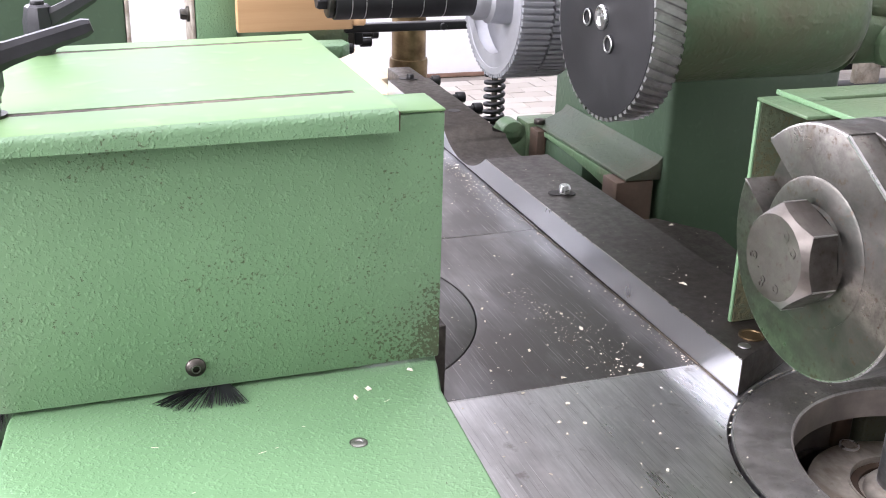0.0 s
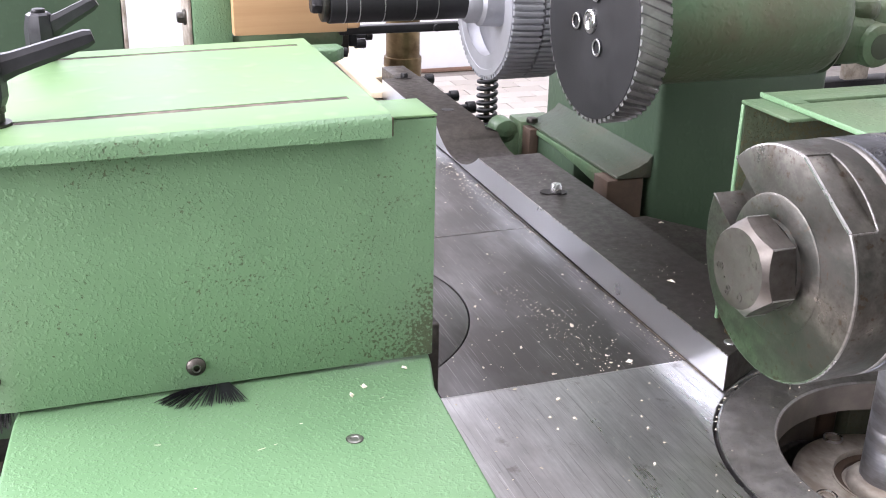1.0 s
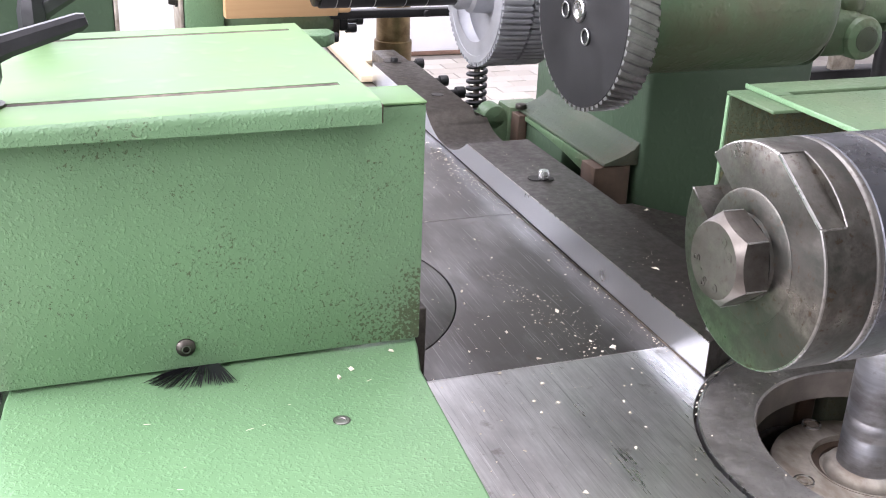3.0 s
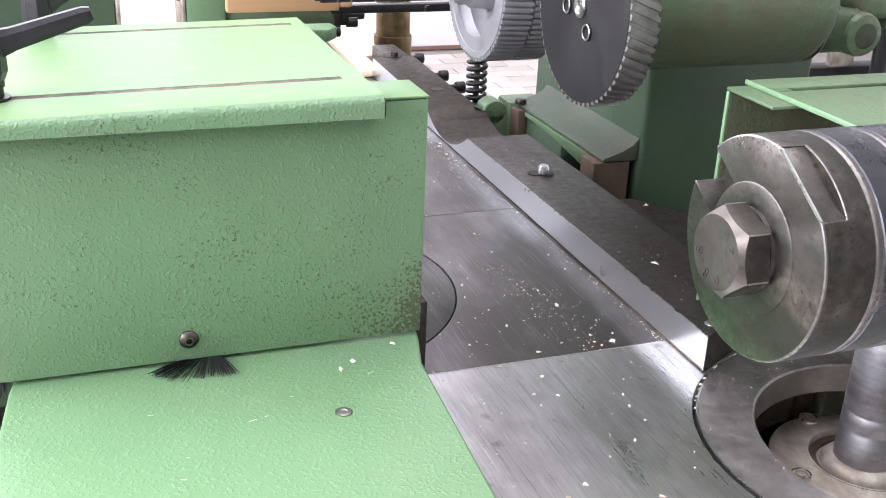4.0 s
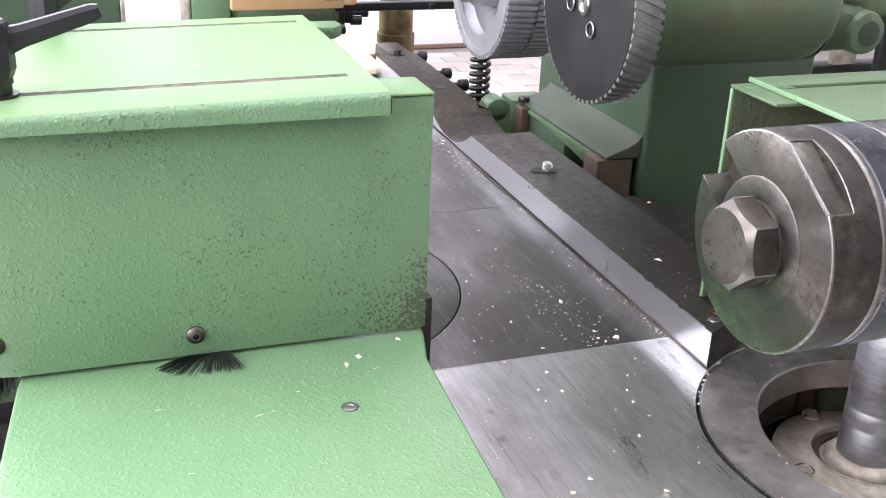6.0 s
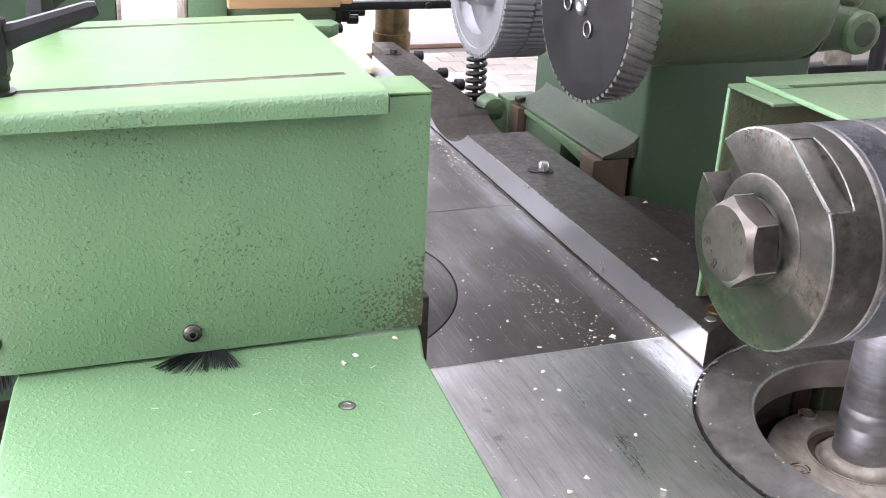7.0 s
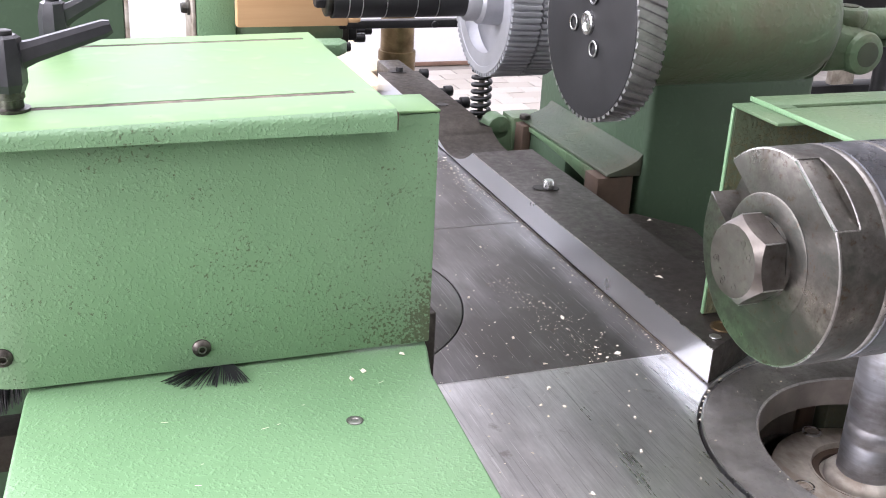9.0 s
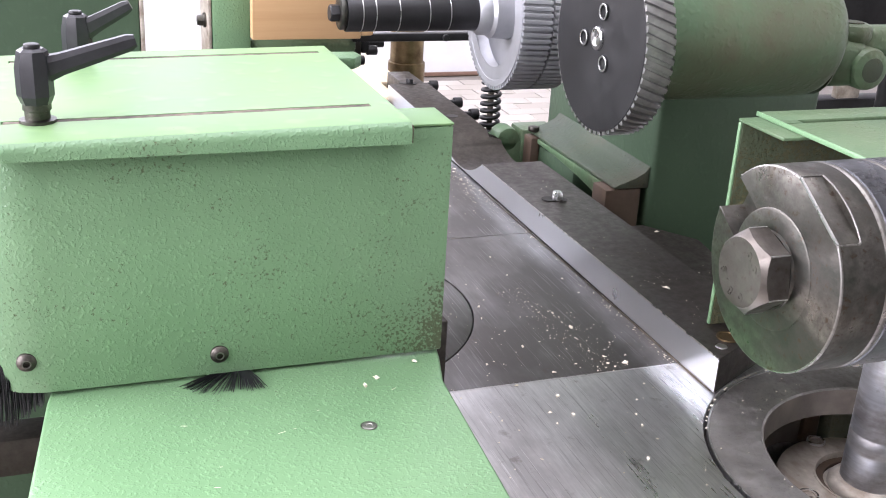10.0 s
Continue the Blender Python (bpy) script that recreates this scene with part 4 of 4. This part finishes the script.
part("cross_ear", joined(box(0.222, 0.30, 0.192, 0.219, UZ + 0.004, UZ + 0.030, 0.008, 3), rod('z', (0.236, 0.205, 0), 0.018, UZ + 0.016, UZ + 0.033, 0.005, 40)), M_CAST, uj)
part("pin_recess", rod('y', (0.242, 0, UZ - 0.004), 0.011, 0.1750, 0.1757, 0.0003, 28), M_FOOT, uj)
part("pin_recess", rod('z', (0.236, 0.205, 0), 0.010, UZ + 0.0332, UZ + 0.0340, 0.0004, 28), M_FOOT, uj)
part("shaft", rod('x', (0, 0.205, UZ + 0.010), 0.014, 0.28, 0.62, 0.002, 32), M_CAST, uj)

roll = thing("feed_roller", (-0.015, 0.1850, 0.2258), "dark disc feed roller with helical steel teeth", "feed roller")
part("toothed_rim", gear_ring('x', DC, 0.0742, 0.0776, -0.0268, -0.0030, 62, 7.5, 0.060, ((0.0, 1), (0.55, 0.7), (0.62, 0.0), (0.96, 0.0))), M_TOOTH, roll, "helical steel toothed rim", 20)
part("disc", lathe('x', DC, [(0, -0.0274), (0.0740, -0.0274), (0.0744, -0.0268), (0.0590, -0.0266), (0.0590, -0.006), (0, -0.006)], 128), M_DISC, roll, "blackened steel disc face")
hub = part("hub_screw", lathe('x', DC, [(0, -0.0276), (0.0092, -0.0276), (0.0092, -0.0292), (0.0078, -0.0302), (0.0062, -0.0302), (0.0056, -0.0288), (0.0022, -0.0288), (0.0, -0.0296)], 40), M_EDGE, roll, "bright hub screw")
for dy, dz in ((0.0226, -0.0034), (-0.0139, -0.0175), (-0.0065, 0.0221)):
    p = (0, DC[1] + dy, DC[2] + dz)
    part("socket_screw", lathe('x', p, [(0, -0.0276), (0.0070, -0.0276), (0.0068, -0.0290), (0.0048, -0.0292), (0.0044, -0.0279), (0, -0.0279)], 28), M_BLACK, roll, "black socket screw")
    part("screw_rim", lathe('x', p, [(0.0050, -0.0291), (0.0066, -0.0291), (0.0062, -0.0296), (0.0053, -0.0296), (0.0050, -0.0291)], 28), M_EDGE, roll)
part("axle", rod('x', DC, 0.014, -0.006, 0.006, 0, 32), M_BLACK, roll)

# ---- aluminium feed wheel and its sleeve ----
WC = (0, 0.352, 0.2180)
wheel = thing("drive_roller", (-0.02, 0.352, 0.2180), "cast aluminium double feed wheel with ribbed tread", "feed wheel")
for xa, xb in ((-0.0500, -0.0225), (-0.0205, 0.0070)):
    part("tread", gear_ring('x', WC, 0.0685, 0.0718, xa, xb, 78, 1.2, 0.050, ((0.0, 0.9), (0.12, 1), (0.55, 1), (0.62, 0.0), (0.92, 0.0))), M_ALU, wheel, "ribbed aluminium tread", 20)
part("hub_disc", lathe('x', WC, [(0, -0.036), (0.0545, -0.036), (0.0600, -0.046), (0.0625, -0.0503), (0.0680, -0.0506), (0.0680, -0.0495), (0.055, -0.030), (0, -0.030)], 96), M_ALU, wheel)
part("hub", lathe('x', WC, [(0, -0.070), (0.0180, -0.070), (0.0205, -0.066), (0.0205, -0.0580), (0.0235, -0.055), (0.0250, -0.0362), (0, -0.0362)], 64), M_ALU, wheel)
part("web_disc", rod('x', WC, 0.051, -0.028, 0.004, 0.001, 64), M_ALU, wheel)
sl = part("sleeve", rod('x', WC, 0.0165, -0.193, -0.068, 0.001, 64), M_BLACK, wheel, "black spacer sleeve with bright joints")
for x in (-0.180, -0.168, -0.146, -0.118, -0.098):
    part("joint_ring", tube_ring('x', WC, 0.0160, 0.0167, x, x + 0.0008, 48), M_EDGE, sl)
part("end_cap", rod('x', WC, 0.0150, -0.1985, -0.1932, 0.0015, 48), M_COLLAR, sl)
part("end_nut", hexagon('x', WC, 0.014, -0.207, -0.1987, 0, 0.001), M_BLACK, sl)
part("axle", rod('x', WC, 0.014, 0.004, 0.20, 0.001, 32), M_BLACK, wheel)

# ---- spring ----
spring = thing("coil_spring", (0.098, 0.70, -0.08), "black coil compression spring standing upright", "spring")
SPX, SPY, z0s, turns = 0.098, 0.70, -0.06, 17
pts = []
for i in range(turns * 18 + 1):
    a = 2 * math.pi * i / 18
    pts.append((SPX + 0.0115 * math.cos(a), SPY + 0.0115 * math.sin(a), z0s + 0.0094 * i / 18))
part("coil", sweep(pts, 0.0028, 8), M_BLACK, spring, "", 60)
part("rod", rod('z', (SPX, SPY, 0), 0.004, -0.094, 0.16, 0, 16), M_DARK, spring)
part("seat", rod('z', (SPX, SPY, 0), 0.017, -0.094, -0.061, 0.002, 32), M_CAST, spring)

# ---- round guide pillar ----
pil = thing("guide_pillar", (0.137, 1.2, FLOOR), "oil-browned round steel guide pillar with a collar", "pillar")
part("pillar", rod('z', (0.1405, 1.2, 0), 0.0291, FLOOR, 0.42, 0.002, 48), M_BROWN, pil)
part("collar", lathe('z', (0.1405, 1.2, 0), [(0.0292, -0.055), (0.0322, -0.055), (0.0328, -0.017), (0.0322, -0.013), (0.0292, -0.012), (0.0292, -0.055)], 48), M_BROWN, pil)

# ---- far holder with plywood ----
post = thing("green_post", (-0.28, 0.53, 0.0), "green painted holder post with a side bolt", "machine post")
part("post", box(-0.2897, -0.2512, 0.50, 0.56, 0.0, 0.30, 0.003), M_GREEN, post)
part("trim_edge", box(-0.2932, -0.2899, 0.5005, 0.56, 0.12, 0.30, 0.001), M_FLANGE, post, "pale metal edge")
part("bolt", joined(rod('x', (0, 0.52, 0.1825), 0.0075, -0.2958, -0.2933, 0.0005, 20), hexagon('x', (0, 0.52, 0.1825), 0.010, -0.3017, -0.2958, 0)), M_COLLAR, post)
part("bracket", box(-0.2510, -0.1402, 0.505, 0.56, 0.150, 0.166, 0.003), M_CAST, post, "green bracket bar")
part("jaw", box(-0.1612, -0.1312, 0.515, 0.56, 0.138, 0.168, 0.003), M_BARTOP, post, "dark clamping jaw")
part("knuckle", joined(box(-0.1307, -0.1212, 0.52, 0.54, 0.146, 0.164, 0.002), rod('x', (0, 0.53, 0.155), 0.0028, -0.1222, -0.1092, 0, 16), rod('x', (0, 0.53, 0.155), 0.0048, -0.1102, -0.1032, 0.001, 20), rod('x', (0, 0.53, 0.147), 0.0048, -0.1222, -0.1102, 0.001, 20)), M_BLACK, post, "black clamp knuckle with screws")
ply = thing("plywood_panel", (-0.2, 0.47, 0.17), "warm birch plywood panel clamped to the post", "plywood")
part("panel", box(-0.2554, -0.146, 0.466, 0.4795, 0.1722, 0.29, 0.0012), M_PLY, ply)
part("lip", box(-0.1475, -0.132, 0.467, 0.479, 0.1745, 0.184, 0.003), M_PLY, ply)
flatbar = thing("black_bar", (-0.08, 0.6, 0.15), "black flat steel bar with a hooked end", "bar")
part("bar", box(-0.145, -0.008, 0.50, 0.512, 0.1620, 0.1705, 0.0015), M_BLACK, flatbar)
part("hook", rod('y', (-0.043, 0, 0.166), 0.0035, 0.496, 0.500, 0.0005, 20), M_BLACK, flatbar)
tabl = thing("lock_tab", (-0.225, 0.30, 0.0), "green locking tab behind the hood lid", "tab")
part("tab", joined(prism('z', [(-0.243, 0.258), (-0.208, 0.258), (-0.199, 0.270), (-0.201, 0.284), (-0.243, 0.284)], 0.188, 0.198, 0.0018), box(-0.240, -0.225, 0.261, 0.280, -0.0, 0.188, 0.001)), M_GREEN, tabl)
part("pin", rod('x', (0, 0.276, 0.192), 0.004, -0.201, -0.195, 0.001, 16), M_BLACK, tabl)
cab = thing("switch_cabinet", (-0.9, 0.9, FLOOR), "large flat green machine cabinet with a grey edge", "cabinet")
part("door", box(-1.6, -0.3415, 0.75, 0.80, FLOOR + 0.05, 0.30, 0.003), M_CAST_DARK, cab)
part("body", box(-1.6, -0.3415, 0.8005, 1.3, FLOOR, 0.30, 0.004), M_CAST_DARK, cab)
part("edge", box(-0.3410, -0.3360, 0.75, 0.80, FLOOR + 0.05, 0.30, 0.001), M_FLANGE, cab, "pale grey metal edge strip")

# ---- window gap and dark frame behind the arm ----
fr = thing("steel_stand", (0.9, 0.88, FLOOR), "dark steel stand beyond the green column", "stand")
part("cross_bar", box(0.62, 1.7, 0.86, 0.90, -0.26, -0.0175, 0.003), M_BLACK, fr)
part("rail", box(0.62, 1.7, 0.87, 0.89, 0.0050, 0.40, 0.004), M_BLACK, fr)
part("upright", rod('z', (0.855, 0.82, 0), 0.013, FLOOR, 0.40, 0.002, 24), M_BLACK, fr)
part("upright", box(0.62, 0.66, 0.8605, 0.8695, FLOOR, 0.0049, 0.002), M_BLACK, fr)
part("upright", box(1.66, 1.7, 0.8605, 0.8695, FLOOR, 0.0049, 0.002), M_BLACK, fr)
part("clamp_plate", box(0.780, 0.826, 0.845, 0.8595, -0.0120, 0.040, 0.002), M_FLANGE, fr, "pale worn steel plate")

# ---- chips and dust ----


def chip(x, y, z, s, rng):
    bm = box(-s, s, -s * 0.6, s * 0.6, -s * 0.22, s * 0.22)
    for v in bm.verts:
        v.co += Vector((rng.random() - 0.5, rng.random() - 0.5, rng.random() - 0.5)) * s * 0.8
    low = min(v.co.z for v in bm.verts)
    bm.transform(Matrix.Translation((x, y, z - low)) @ Matrix.Rotation(rng.random() * 6.28, 4, 'Z'))
    return bm


rng = random.Random(5)
SLIDE_CHIPS = ((-0.041, 0.060, 0.0021), (-0.056, 0.125, 0.0018), (-0.102, 0.058, 0.0014), (-0.138, 0.046, 0.0013), (-0.080, 0.067, 0.0008), (-0.109, 0.103, 0.0012), (-0.055, 0.062, 0.0011), (-0.052, 0.056, 0.0011), (-0.053, 0.073, 0.0010), (-0.116, 0.180, 0.0014), (-0.065, 0.283, 0.0012), (-0.059, 0.155, 0.0010), (-0.122, 0.158, 0.0010), (-0.147, 0.082, 0.0010), (-0.092, 0.108, 0.0007), (-0.018, 0.189, 0.0010), (-0.019, 0.221, 0.0009), (-0.066, 0.239, 0.0009), (-0.037, 0.094, 0.0008))
INFEED_CHIPS = ((-0.115, 0.025, 0.0013), (-0.130, 0.005, 0.0012), (-0.115, -0.001, 0.0012), (-0.131, -0.010, 0.0010), (-0.160, -0.048, 0.0010), (-0.143, -0.098, 0.0014), (-0.159, -0.108, 0.0014), (-0.105, -0.122, 0.0018), (-0.074, -0.026, 0.0011), (-0.091, -0.064, 0.0010), (-0.071, -0.012, 0.0008), (-0.167, 0.003, 0.0009), (-0.073, -0.045, 0.0008))
OUTFEED_CHIPS = ((-0.004, 0.551, 0.0016), (-0.009, 0.541, 0.0013), (-0.011, 0.510, 0.0013), (-0.014, 0.494, 0.0011), (-0.049, 0.473, 0.0010), (-0.054, 0.427, 0.0010), (-0.014, 0.587, 0.0009), (-0.023, 0.433, 0.0008), (-0.034, 0.408, 0.0007))
for x, y, s in SLIDE_CHIPS + INFEED_CHIPS + OUTFEED_CHIPS:
    tagged(part("wood_chip", chip(x, y, 0.0002, s, rng), M_CHIP, None, "", 0), "small pale wood chip lying on the steel table", "wood chip", "chips on the table")
tagged(part("wood_chip", chip(0.0285, 0.1235, FT + 0.0002, 0.0027, rng), M_CHIP, None, "", 0), "pale wood chip lying on the fence bar", "wood chip", "chips on the table")
tagged(part("wood_chip", chip(0.130, 0.31, 0.0002, 0.0022, rng), M_CHIP, None, "", 0), "pale wood chip lying behind the fence", "wood chip", "chips on the table")
for x, y in ((-0.265, 0.004), (-0.255, 0.013), (-0.224, 0.028)):
    tagged(part("wood_chip", chip(x, y, 0.0397, 0.0017, rng), M_CHIP, None, "", 0), "small wood chip lying on the green cover plate", "wood chip", "chips on the plate")

verts, faces = [], []


def flake(x, y, z, s):
    a = rng.random() * 6.28
    n = len(verts)
    for q in range(4):
        b = a + q * 1.57 + 0.4 * rng.random()
        r = s * (0.7 + 0.6 * rng.random())
        verts.append((x + r * math.cos(b), y + r * math.sin(b) * 0.7, z))
    verts.append((x, y, z + s * 0.7))
    for q in range(4):
        faces.append((n + q, n + (q + 1) % 4, n + 4))


for i in range(900):
    u = rng.random()
    if u < 0.36:
        x, y = -0.20 + 0.195 * rng.random(), -0.25 + 0.72 * rng.random()
    elif u < 0.62:
        x, y = -0.002 - abs(rng.gauss(0, 0.004)), 0.02 + 0.56 * rng.random()
    elif u < 0.86:
        x, y = -0.060 + 0.13 * (0.09 - (y0 := 0.05 + 0.16 * rng.random())) + rng.gauss(0, 0.012), y0
    else:
        x, y = -0.012 + rng.gauss(0, 0.010), 0.50 + rng.gauss(0, 0.045)
    if x > -0.002 or (y < 0.05 and math.hypot(x - RC[0], y - RC[1]) < RO + 0.003):
        continue
    flake(x, y, 0.0003, 0.00030 + 0.0008 * rng.random() ** 3)
for i in range(26):
    a = radians(95 + 140 * rng.random())
    r = RI + 0.002 + (RO - RI - 0.004) * rng.random()
    flake(RC[0] + r * math.cos(a), RC[1] + r * math.sin(a), 0.0002, 0.0004 + 0.0004 * rng.random())
for i in range(70):
    flake(0.006 + 0.05 * rng.random(), 0.05 + 0.40 * rng.random() ** 1.4, FT + 0.0002, 0.0003 + 0.0006 * rng.random() ** 3)
for i in range(60):
    a = radians(60 + 90 * rng.random())
    flake(RC[0] + (RO + 0.001) * math.cos(a), RC[1] + (RO + 0.001) * math.sin(a), 0.0004, 0.0004 + 0.0010 * rng.random() ** 2)
for i in range(60):
    flake(0.07 + 0.08 * rng.random(), 0.08 + 0.22 * rng.random(), 0.0003, 0.0004 + 0.0007 * rng.random() ** 3)
me = bpy.data.meshes.new("wood_dust")
me.from_pydata(verts, [], faces)
me.materials.append(M_CHIP)
tagged(new("wood_dust", me), "fine pale wood dust scattered over the steel table", "wood dust", "", "stuff")

# ---- floor pavers seen beyond the machine ----
pv = thing("paved_floor", (1.5, 3.9, FLOOR), "pale brick pavers in running bond on the floor", "paving", kind="structure")
pm = bpy.data.meshes.new("paver")
pb = box(-0.098, 0.098, -0.048, 0.048, -0.004, 0.0, 0.003, 1)
pb.to_mesh(pm)
pb.free()
pm.materials.append(M_PAVER)
for j in range(24):
    for i in range(12):
        o = new("paver", pm)
        o.parent = pv
        o.location = (-1.0 + 0.2 * i + (0.1 if j % 2 else 0), -1.72 + 0.1 * j, 0.001 * ((i * 7 + j * 3) % 3))
